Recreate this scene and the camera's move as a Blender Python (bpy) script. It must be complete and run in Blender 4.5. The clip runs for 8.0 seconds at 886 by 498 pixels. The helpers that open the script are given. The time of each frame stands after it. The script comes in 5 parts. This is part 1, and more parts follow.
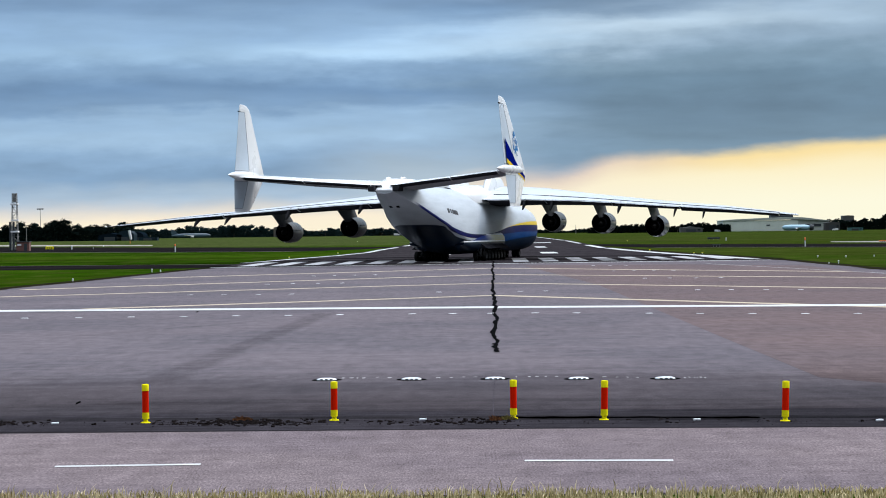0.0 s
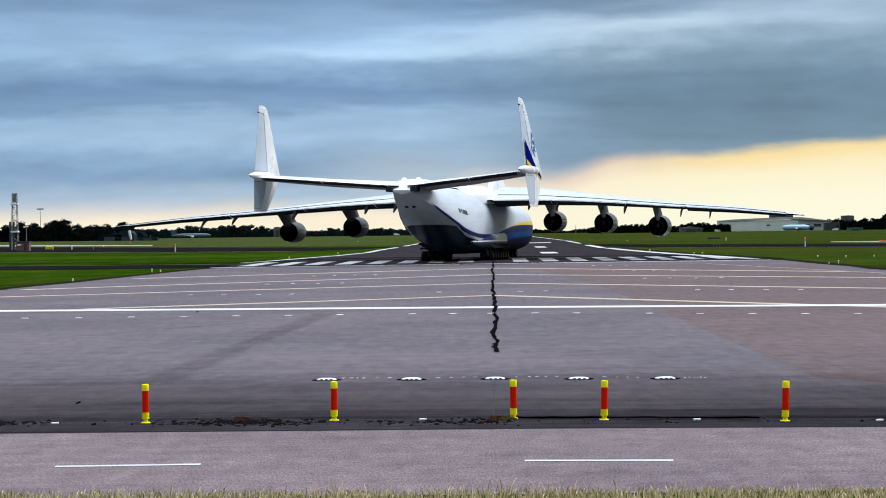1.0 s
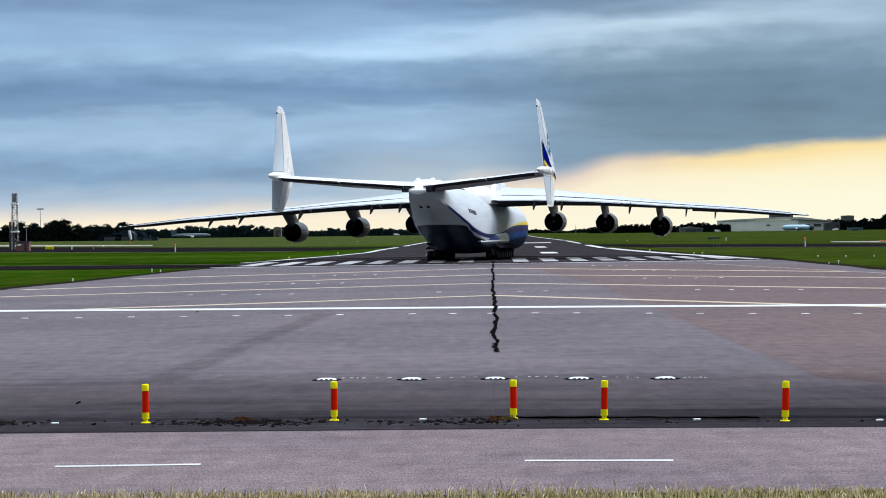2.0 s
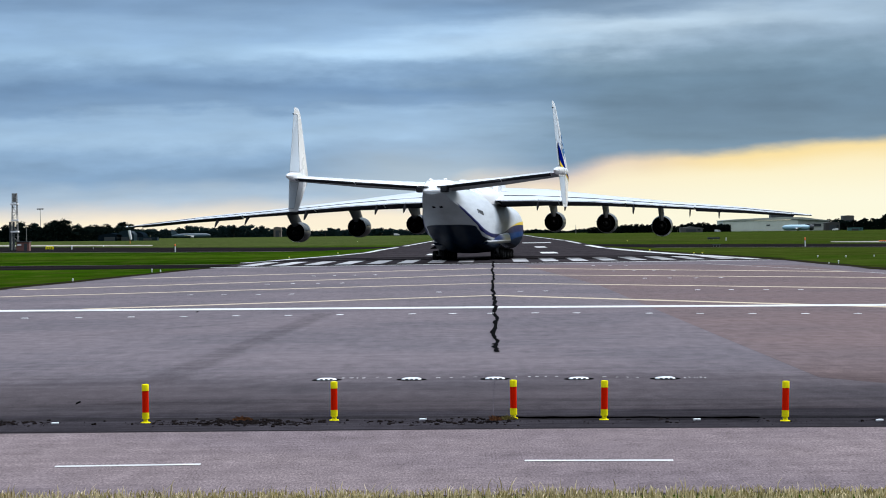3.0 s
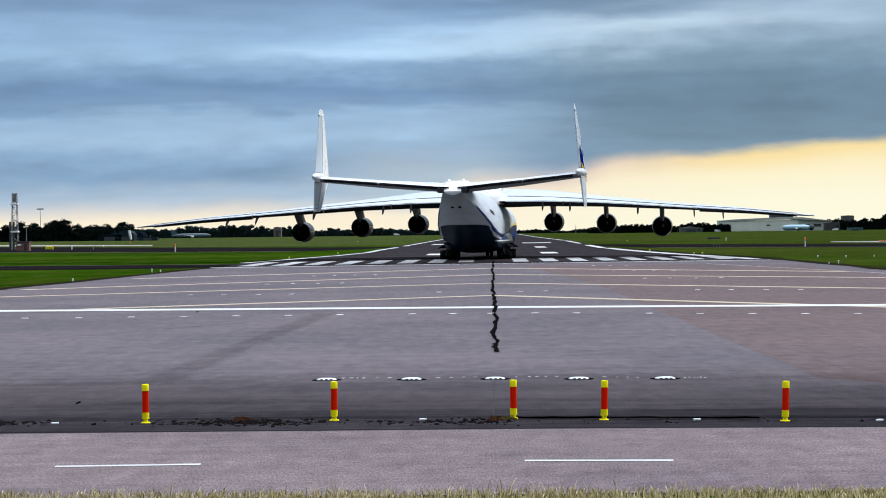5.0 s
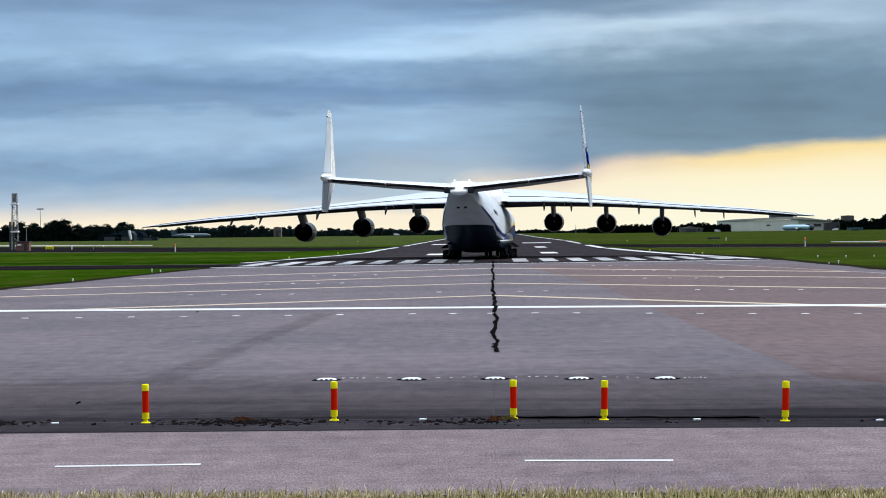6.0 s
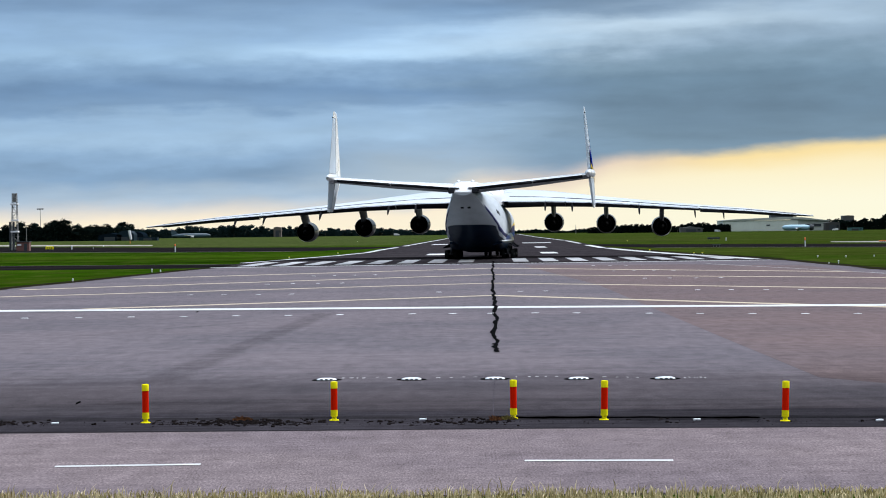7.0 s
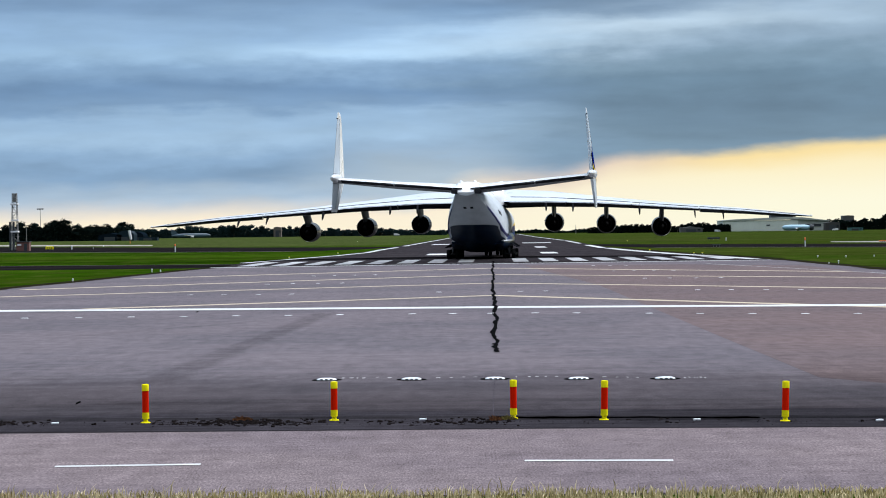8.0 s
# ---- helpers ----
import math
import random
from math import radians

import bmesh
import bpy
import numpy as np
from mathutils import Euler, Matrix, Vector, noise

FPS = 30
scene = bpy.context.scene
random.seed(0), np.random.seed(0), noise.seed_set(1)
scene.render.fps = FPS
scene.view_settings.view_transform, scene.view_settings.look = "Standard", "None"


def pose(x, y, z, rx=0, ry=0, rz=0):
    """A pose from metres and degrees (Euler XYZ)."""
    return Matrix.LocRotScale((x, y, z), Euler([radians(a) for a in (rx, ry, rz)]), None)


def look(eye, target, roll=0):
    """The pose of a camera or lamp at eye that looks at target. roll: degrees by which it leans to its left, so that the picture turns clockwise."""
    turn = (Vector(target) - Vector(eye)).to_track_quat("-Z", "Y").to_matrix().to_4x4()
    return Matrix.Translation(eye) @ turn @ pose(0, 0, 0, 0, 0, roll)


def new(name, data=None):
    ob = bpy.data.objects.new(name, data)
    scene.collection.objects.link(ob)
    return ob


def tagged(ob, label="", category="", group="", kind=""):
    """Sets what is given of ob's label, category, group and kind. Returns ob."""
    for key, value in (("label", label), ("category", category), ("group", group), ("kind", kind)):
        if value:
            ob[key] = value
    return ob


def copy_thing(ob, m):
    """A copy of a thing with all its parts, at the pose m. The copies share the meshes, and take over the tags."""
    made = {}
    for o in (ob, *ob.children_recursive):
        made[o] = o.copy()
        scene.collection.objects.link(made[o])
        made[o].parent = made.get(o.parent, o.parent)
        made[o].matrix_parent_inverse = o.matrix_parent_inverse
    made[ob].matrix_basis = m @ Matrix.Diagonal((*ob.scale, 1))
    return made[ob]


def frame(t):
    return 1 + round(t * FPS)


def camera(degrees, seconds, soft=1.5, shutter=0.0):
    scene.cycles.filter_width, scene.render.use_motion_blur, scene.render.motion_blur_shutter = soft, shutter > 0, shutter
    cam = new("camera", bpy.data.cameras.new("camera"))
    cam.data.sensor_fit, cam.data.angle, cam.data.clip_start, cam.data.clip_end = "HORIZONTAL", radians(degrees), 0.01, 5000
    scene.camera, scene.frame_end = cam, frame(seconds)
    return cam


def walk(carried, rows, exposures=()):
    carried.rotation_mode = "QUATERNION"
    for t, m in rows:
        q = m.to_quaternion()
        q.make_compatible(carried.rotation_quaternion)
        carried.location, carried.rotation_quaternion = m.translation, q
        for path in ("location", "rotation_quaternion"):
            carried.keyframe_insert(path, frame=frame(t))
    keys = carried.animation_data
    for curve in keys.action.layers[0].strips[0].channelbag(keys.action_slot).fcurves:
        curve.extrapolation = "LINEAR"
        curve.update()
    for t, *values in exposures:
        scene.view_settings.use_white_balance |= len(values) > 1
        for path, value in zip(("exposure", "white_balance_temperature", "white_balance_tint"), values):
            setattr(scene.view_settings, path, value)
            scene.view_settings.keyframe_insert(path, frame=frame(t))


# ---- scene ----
# The camera stands still on a bank beside the perimeter road, with a long lens.
cam = camera(23.927, 8.0, soft=1.0)
EYE = (0.0, 0.0, 3.824)
AIM = (0.0, 100 * math.cos(radians(-0.4937)), 3.824 + 100 * math.sin(radians(-0.4937)))
walk(cam, [(0.0, look(EYE, AIM, -0.677)), (8.0, look(EYE, AIM, -0.677))])

# ---- light: an overcast evening sky with a warm gap low in the distance ----
SUN_HEIGHT, SUN_TURN = 30.0, 62.0


def srgb(r, g, b):
    return tuple(((c / 255 + 0.055) / 1.055) ** 2.4 if c > 10 else c / 255 / 12.92 for c in (r, g, b)) + (1.0,)


class Nodes:
    """A short way to write node trees."""

    def __init__(self, tree):
        self.tree = tree
        tree.nodes.clear()

    def add(self, kind, inputs=None, **props):
        n = self.tree.nodes.new(kind)
        for k, v in props.items():
            set_prop(n, k, v)
        for k, v in (inputs or {}).items():
            if isinstance(v, bpy.types.NodeSocket):
                self.tree.links.new(v, n.inputs[k])
            else:
                n.inputs[k].default_value = v
        return n

    def math(self, op, a, b=0.0, c=None):
        ins = {0: a, 1: b}
        if c is not None:
            ins[2] = c
        return self.add("ShaderNodeMath", ins, operation=op).outputs[0]

    def smooth(self, v, lo, hi, a=0.0, b=1.0):
        return self.add("ShaderNodeMapRange", {"Value": v, "From Min": lo, "From Max": hi, "To Min": a, "To Max": b},
                        interpolation_type="SMOOTHSTEP").outputs["Result"]

    def linear(self, v, lo, hi, a=0.0, b=1.0):
        return self.add("ShaderNodeMapRange", {"Value": v, "From Min": lo, "From Max": hi, "To Min": a, "To Max": b}).outputs["Result"]

    def mix(self, f, a, b, blend="MIX"):
        n = self.add("ShaderNodeMix", data_type="RGBA", blend_type=blend)
        for k, v in ((0, f), (6, a), (7, b)):
            if isinstance(v, bpy.types.NodeSocket):
                self.tree.links.new(v, n.inputs[k])
            else:
                n.inputs[k].default_value = v
        return n.outputs[2]

    def noise(self, vector, scale, detail=4.0, rough=0.55):
        return self.add("ShaderNodeTexNoise", {"Vector": vector, "Scale": scale, "Detail": detail, "Roughness": rough}).outputs["Fac"]

    def ramp(self, v, stops):
        n = self.add("ShaderNodeValToRGB", {"Fac": v})
        e = n.color_ramp.elements
        while len(e) < len(stops):
            e.new(0.5)
        for el, (p, c) in zip(e, stops):
            el.position, el.color = p, c
        n.color_ramp.interpolation = "EASE"
        return n.outputs["Color"]

    def xyz(self, x, y, z):
        return self.add("ShaderNodeCombineXYZ", {0: x, 1: y, 2: z}).outputs[0]


def set_prop(n, k, v):
    if k == "operation":
        n.operation = v
    elif k == "interpolation_type":
        n.interpolation_type = v
    elif k == "data_type":
        n.data_type = v
    elif k == "blend_type":
        n.blend_type = v
    elif k == "sky_type":
        n.sky_type = v


def make_world():
    world = bpy.data.worlds.new("overcast_sky")
    scene.world = world
    world.use_nodes = True
    k = Nodes(world.node_tree)
    sky = k.add("ShaderNodeTexSky", sky_type="NISHITA")
    sky.sun_disc = False
    sky.sun_elevation, sky.sun_rotation = radians(SUN_HEIGHT), radians(SUN_TURN)
    way = k.add("ShaderNodeTexCoord").outputs["Generated"]
    s = k.add("ShaderNodeSeparateXYZ", {0: way})
    x, y, z = s.outputs
    az = k.math("ARCTAN2", x, y)
    # the layers of cloud lean a little, so height is counted along them
    el = k.math("ADD", k.math("ARCSINE", z), k.math("MULTIPLY", az, -0.010))
    flat = k.xyz(k.math("MULTIPLY", az, 9.0), k.math("MULTIPLY", el, 70.0), 0.3)
    fine = k.xyz(k.math("MULTIPLY", az, 24.0), k.math("MULTIPLY", el, 120.0), 1.7)
    big = k.noise(flat, 1.0, 5.0, 0.5)
    small = k.noise(fine, 1.0, 4.0, 0.5)
    puffs = k.noise(k.xyz(k.math("MULTIPLY", az, 34.0), k.math("MULTIPLY", el, 95.0), 4.1), 1.0, 5.0, 0.55)
    wob = k.math("ADD", k.math("MULTIPLY", k.math("SUBTRACT", big, 0.5), 0.018), k.math("MULTIPLY", k.math("SUBTRACT", puffs, 0.5), 0.010))
    h = k.linear(k.math("ADD", el, wob), 0.0, 0.16)
    west = k.ramp(h, [(0.000, srgb(165, 182, 200)), (0.110, srgb(172, 189, 205)), (0.190, srgb(130, 157, 184)), (0.235, srgb(140, 168, 196)), (0.300, srgb(160, 186, 210)), (0.345, srgb(154, 181, 207)), (0.385, srgb(124, 152, 182)), (0.430, srgb(114, 143, 175)), (0.490, srgb(130, 158, 187)), (0.550, srgb(155, 183, 209)), (0.620, srgb(147, 175, 204)), (0.690, srgb(125, 152, 182)), (1.000, srgb(170, 190, 206))])
    east = k.ramp(h, [(0.000, srgb(150, 165, 176)), (0.120, srgb(142, 158, 170)), (0.220, srgb(122, 146, 164)), (0.280, srgb(112, 135, 153)), (0.360, srgb(104, 127, 146)), (0.430, srgb(108, 132, 151)), (0.490, srgb(124, 147, 165)), (0.550, srgb(146, 166, 184)), (0.610, srgb(160, 179, 196)), (0.660, srgb(140, 160, 180)), (0.700, srgb(122, 142, 163)), (1.000, srgb(170, 186, 198))])
    side = k.smooth(k.math("ADD", az, k.math("MULTIPLY", k.math("SUBTRACT", big, 0.5), 0.12)), -0.02, 0.10)
    cloud = k.mix(side, west, east)
    tex = k.math("MULTIPLY", k.linear(small, 0.25, 0.75, 0.95, 1.11), k.linear(puffs, 0.3, 0.7, 0.95, 1.05))
    cloud = k.mix(1.0, cloud, k.xyz(k.math("MULTIPLY", tex, 0.99), k.math("MULTIPLY", tex, 1.06), k.math("MULTIPLY", tex, 1.12)), "MULTIPLY")
    # a long thin place in the cloud that climbs eastwards, and a heavier roll above it
    off = k.math("ADD", k.math("SUBTRACT", el, k.math("MULTIPLY_ADD", az, 0.068, 0.0890)), wob)
    thin = k.math("MULTIPLY", k.smooth(k.math("ABSOLUTE", off), 0.014, 0.001), k.math("MULTIPLY", k.smooth(az, -0.13, -0.04), k.smooth(az, 0.24, 0.08)))
    heavy = k.math("MULTIPLY", k.smooth(k.math("ABSOLUTE", k.math("SUBTRACT", off, 0.0135)), 0.011, 0.002), k.math("MULTIPLY", k.smooth(az, -0.04, 0.02), k.smooth(az, 0.20, 0.05)))
    thin = k.math("SUBTRACT", thin, k.math("MULTIPLY", heavy, 0.55))
    veil = k.math("MULTIPLY", k.math("MULTIPLY", k.smooth(az, -0.085, -0.02), k.smooth(az, 0.06, 0.01)), k.math("MULTIPLY", k.smooth(el, 0.012, 0.022), k.smooth(k.math("ADD", el, wob), 0.050, 0.026)))
    cloud = k.mix(k.math("MULTIPLY", veil, 0.55), cloud, srgb(190, 205, 214))
    away = k.smooth(y, 0.1, -0.6, 1.0, 0.32)
    pale = [k.math("MULTIPLY", k.math("MULTIPLY_ADD", thin, a, 1.0), away) for a in (0.48, 0.40, 0.32)]
    cloud = k.mix(1.0, cloud, k.xyz(*pale), "MULTIPLY")
    # the clear, warm strip under the edge of the cloud
    edge = k.math("ADD", k.math("ADD", k.smooth(az, -0.016, 0.020, 0.0150, 0.0268), k.smooth(az, 0.050, 0.090, 0.0, 0.0080)), k.smooth(az, 0.12, 0.21, 0.0, 0.0050))
    frill = k.math("ADD", k.math("MULTIPLY", k.math("SUBTRACT", big, 0.5), 0.003), k.math("MULTIPLY", k.math("SUBTRACT", puffs, 0.5), 0.006))
    below = k.math("SUBTRACT", edge, k.math("ADD", el, frill))
    gap = k.smooth(k.math("DIVIDE", below, k.smooth(az, 0.02, 0.12, 0.0085, 0.0040)), -0.6, 1.0)
    warm = k.mix(k.smooth(az, -0.05, 0.16), k.mix(k.smooth(el, 0.002, 0.016), srgb(255, 244, 218), srgb(252, 237, 216)), k.mix(k.smooth(el, 0.008, 0.038), srgb(255, 252, 226), srgb(254, 238, 192)))
    fringe = k.mix(k.smooth(az, 0.06, 0.15), srgb(228, 210, 198), srgb(252, 226, 164))
    warm = k.mix(k.math("MULTIPLY", k.smooth(below, 0.0130, 0.0015), k.smooth(az, -0.02, 0.06)), warm, fringe)
    front = k.smooth(k.math("ABSOLUTE", az), 0.9, 0.4)
    seen = k.mix(k.math("MULTIPLY", gap, front), cloud, warm)
    # higher up the cloud is thinner and brighter, as under any overcast sky
    dome = k.smooth(el, 0.20, 1.45)
    toward = k.math("ADD", k.math("MULTIPLY", x, math.sin(radians(SUN_TURN))), k.math("MULTIPLY", y, math.cos(radians(SUN_TURN))))
    lit = k.linear(toward, -1.0, 1.0, 0.10, 1.40)
    seen = k.mix(dome, seen, k.mix(1.0, (4.95, 5.4, 6.1, 1.0), k.xyz(lit, lit, lit), "MULTIPLY"))
    clear = k.mix(1.0, sky.outputs["Color"], (0.10, 0.10, 0.10, 1.0), "MULTIPLY")
    total = k.mix(0.96, clear, seen)
    bg = k.add("ShaderNodeBackground", {"Color": total, "Strength": 1.0})
    k.add("ShaderNodeOutputWorld", {"Surface": bg.outputs[0]})


make_world()
sun = new("sun", bpy.data.lights.new("sun", "SUN"))
sun.data.energy, sun.data.angle, sun.data.color = 1.9, radians(16), (1.0, 0.95, 0.89)
up = Vector((math.sin(radians(SUN_TURN)) * math.cos(radians(SUN_HEIGHT)), math.cos(radians(SUN_TURN)) * math.cos(radians(SUN_HEIGHT)), math.sin(radians(SUN_HEIGHT))))
sun.matrix_world = look(up * 400, (0, 0, 0))
scene.view_settings.exposure = 0.0

# ---- materials ----


def surface(name, color, rough=0.6, metal=0.0, vary=0.12, scale=1.0, fine=12.0, bump=0.0, stretch=(1, 1, 1), coat=0.0, random_tone=0.0, specular=0.5):
    """A painted or plain surface with two scales of tone, uneven gloss and fine relief."""
    m = bpy.data.materials.new(name)
    m.use_nodes = True
    k = Nodes(m.node_tree)
    co = k.add("ShaderNodeMapping", {"Vector": k.add("ShaderNodeTexCoord").outputs["Object"], "Scale": stretch}).outputs[0]
    a, b = k.noise(co, scale, 5.0), k.noise(co, scale * fine, 3.0)
    tone = k.math("ADD", k.linear(a, 0.25, 0.75, 1 - vary, 1 + vary), k.linear(b, 0.2, 0.8, -vary / 2, vary / 2))
    if random_tone:
        tone = k.math("ADD", tone, k.linear(k.add("ShaderNodeObjectInfo").outputs["Random"], 0, 1, -random_tone, random_tone))
    col = k.mix(1.0, (*color, 1.0), k.xyz(tone, tone, tone), "MULTIPLY")
    p = k.add("ShaderNodeBsdfPrincipled", {"Base Color": col, "Metallic": metal, "Roughness": k.linear(a, 0.2, 0.8, max(rough - 0.08, 0.03), min(rough + 0.08, 1.0)),
                                           "Coat Weight": coat, "Specular IOR Level": specular})
    if bump:
        bu = k.add("ShaderNodeBump", {"Height": b, "Strength": bump, "Distance": 0.02})
        k.tree.links.new(bu.outputs[0], p.inputs["Normal"])
    k.add("ShaderNodeOutputMaterial", {"Surface": p.outputs[0]})
    return m


WORN = (0.692, 0.650, 0.630)       # how dark the asphalt has weathered


def asphalt(name, color, tint, dirt=0.35, streak=(0.05, 0.4, 1), speckle=0.30, margin=False):
    """Worn asphalt: stones, long tyre and sweeping streaks, broad stains."""
    m = bpy.data.materials.new(name)
    m.use_nodes = True
    k = Nodes(m.node_tree)
    co = k.add("ShaderNodeTexCoord").outputs["Object"]
    along = k.add("ShaderNodeMapping", {"Vector": co, "Scale": streak}).outputs[0]
    grit = k.add("ShaderNodeMapping", {"Vector": co, "Scale": (30, 5.5, 1)}).outputs[0]
    stones = k.math("ADD", k.math("MULTIPLY", k.noise(co, 38.0, 3.0, 0.7), 0.35), k.math("MULTIPLY", k.noise(grit, 1.0, 4.0, 0.75), 0.65))
    blot = k.noise(co, 0.09, 6.0, 0.6)
    mid = k.noise(co, 1.3, 5.0, 0.6)
    lines = k.noise(along, 2.2, 6.0, 0.65)
    tone = k.math("MULTIPLY", k.linear(stones, 0.36, 0.64, 1 - speckle, 1 + speckle), k.linear(lines, 0.3, 0.7, 1 - dirt, 1 + dirt * 0.7))
    tone = k.math("MULTIPLY", tone, k.linear(mid, 0.3, 0.7, 0.88, 1.12))
    scuffs = k.noise(k.add("ShaderNodeMapping", {"Vector": co, "Scale": (2.4, 0.6, 1)}).outputs[0], 1.0, 5.0, 0.65)
    tone = k.math("MULTIPLY", tone, k.linear(scuffs, 0.3, 0.7, 0.86, 1.14))
    if margin:
        # tar and rubber worked into the surface, thicker towards the tarred edge, and two rubbed tyre tracks
        px, py, _ = k.add("ShaderNodeSeparateXYZ", {0: co}).outputs
        long_noise = k.noise(k.add("ShaderNodeMapping", {"Vector": co, "Scale": (0.09, 0.5, 1)}).outputs[0], 1.0, 5.0, 0.6)
        off = k.math("ADD", k.math("ADD", py, k.math("MULTIPLY", px, 0.05)), k.linear(long_noise, 0.25, 0.75, -3.0, 3.0))
        wear = k.add("ShaderNodeFloatCurve", {"Value": k.linear(off, 40.0, 80.0, 0.0, 1.0)})
        curve = wear.mapping.curves[0]
        stops = ((42.3, 0.22), (43.4, 0.24), (44.8, 0.32), (46.9, 0.42), (49.7, 0.5), (52.5, 0.6), (55.0, 0.76), (57.9, 0.9), (61.7, 0.98), (74.8, 1))
        while len(curve.points) < len(stops):
            curve.points.new(0.5, 0.5)
        for p, (dist, level) in zip(curve.points, stops):
            p.location = ((min(dist, 80.0) - 40.0) / 40.0, level)
        wear.mapping.update()
        tone = k.math("MULTIPLY", tone, wear.outputs[0])
        patchy = k.linear(k.noise(co, 0.5, 5.0, 0.6), 0.3, 0.7, 0.5, 1.0)
        for (nx, ny, c0), near, far, half, depth in (((0.9991, -0.0422, 9.80), 51.4, 100.4, 0.75, 0.28), ((0.8861, -0.4635, 49.137), 75.4, 91.2, 0.5, 0.14)):
            across = k.math("ABSOLUTE", k.math("ADD", k.math("ADD", k.math("MULTIPLY", px, nx), k.math("MULTIPLY", py, ny)), c0))
            band = k.math("MULTIPLY", k.smooth(across, half, half * 0.35), k.math("MULTIPLY", k.smooth(py, near, near + 4.0), k.smooth(py, far, far - 3.0)))
            tone = k.math("MULTIPLY", tone, k.math("SUBTRACT", 1.0, k.math("MULTIPLY", k.math("MULTIPLY", band, patchy), depth)))
    base = k.mix(k.smooth(blot, 0.38, 0.62), (*[c * w for c, w in zip(color, WORN)], 1), (*[c * w for c, w in zip(tint, WORN)], 1))
    col = k.mix(1.0, base, k.xyz(tone, tone, tone), "MULTIPLY")
    bu = k.add("ShaderNodeBump", {"Height": stones, "Strength": 0.5, "Distance": 0.01})
    p = k.add("ShaderNodeBsdfPrincipled", {"Base Color": col, "Roughness": k.linear(lines, 0.2, 0.8, 0.72, 0.95), "Normal": bu.outputs[0], "Specular IOR Level": 0.0})
    k.add("ShaderNodeOutputMaterial", {"Surface": p.outputs[0]})
    return m


def turf(name, a, b, c, scale=0.02):
    """Mown grass with paler, drier and darker swathes."""
    m = bpy.data.materials.new(name)
    m.use_nodes = True
    k = Nodes(m.node_tree)
    co = k.add("ShaderNodeTexCoord").outputs["Object"]
    wide = k.add("ShaderNodeMapping", {"Vector": co, "Scale": (0.35, 1, 1)}).outputs[0]
    n1, n2, n3 = k.noise(wide, scale, 6.0, 0.6), k.noise(co, scale * 12, 5.0, 0.6), k.noise(co, 6.0, 4.0, 0.7)
    col = k.mix(k.smooth(n1, 0.36, 0.64), (*a, 1), (*b, 1))
    col = k.mix(k.smooth(n2, 0.45, 0.75), col, (*c, 1))
    # the grass east of the runway is drier
    east = k.add("ShaderNodeSeparateXYZ", {0: co}).outputs[0]
    col = k.mix(k.math("MULTIPLY", k.smooth(east, 10.0, 45.0, 0.0, 0.70), k.smooth(n1, 0.34, 0.60, 0.30, 1.0)), col, (0.027, 0.031, 0.007, 1))
    # beyond the taxiways it stands longer and paler; mower swathes run through all of it
    north = k.add("ShaderNodeSeparateXYZ", {0: co}).outputs[1]
    col = k.mix(k.math("MULTIPLY", k.smooth(north, 540.0, 640.0), k.math("MULTIPLY", k.linear(n2, 0.3, 0.7, 0.35, 0.95), k.smooth(east, 60.0, -40.0, 0.15, 1.0))), col, (0.048, 0.055, 0.020, 1))
    swathe = k.noise(k.add("ShaderNodeMapping", {"Vector": co, "Scale": (0.012, 0.06, 1)}).outputs[0], 1.0, 6.0, 0.65)
    tuft = k.noise(k.add("ShaderNodeMapping", {"Vector": co, "Scale": (0.25, 0.07, 1)}).outputs[0], 1.0, 5.0, 0.7)
    t = k.math("MULTIPLY", k.linear(n3, 0.25, 0.75, 0.65, 1.35), k.math("MULTIPLY", k.linear(swathe, 0.3, 0.7, 0.55, 1.4), k.linear(tuft, 0.3, 0.7, 0.7, 1.3)))
    col = k.mix(1.0, col, k.xyz(t, t, t), "MULTIPLY")
    bu = k.add("ShaderNodeBump", {"Height": n3, "Strength": 0.8, "Distance": 0.08})
    p = k.add("ShaderNodeBsdfPrincipled", {"Base Color": col, "Roughness": 0.95, "Normal": bu.outputs[0], "Specular IOR Level": 0.0})
    k.add("ShaderNodeOutputMaterial", {"Surface": p.outputs[0]})
    return m


def foliage(name, a, b, scale=0.6):
    m = bpy.data.materials.new(name)
    m.use_nodes = True
    k = Nodes(m.node_tree)
    r = k.add("ShaderNodeNewGeometry").outputs["Random Per Island"]
    o = k.add("ShaderNodeObjectInfo").outputs["Random"]
    col = k.mix(r, (*a, 1), (*b, 1))
    t = k.linear(o, 0, 1, 0.7, 1.3)
    col = k.mix(1.0, col, k.xyz(t, t, t), "MULTIPLY")
    p = k.add("ShaderNodeBsdfPrincipled", {"Base Color": col, "Roughness": 0.8, "Specular IOR Level": 0.0})
    k.add("ShaderNodeOutputMaterial", {"Surface": p.outputs[0]})
    return m


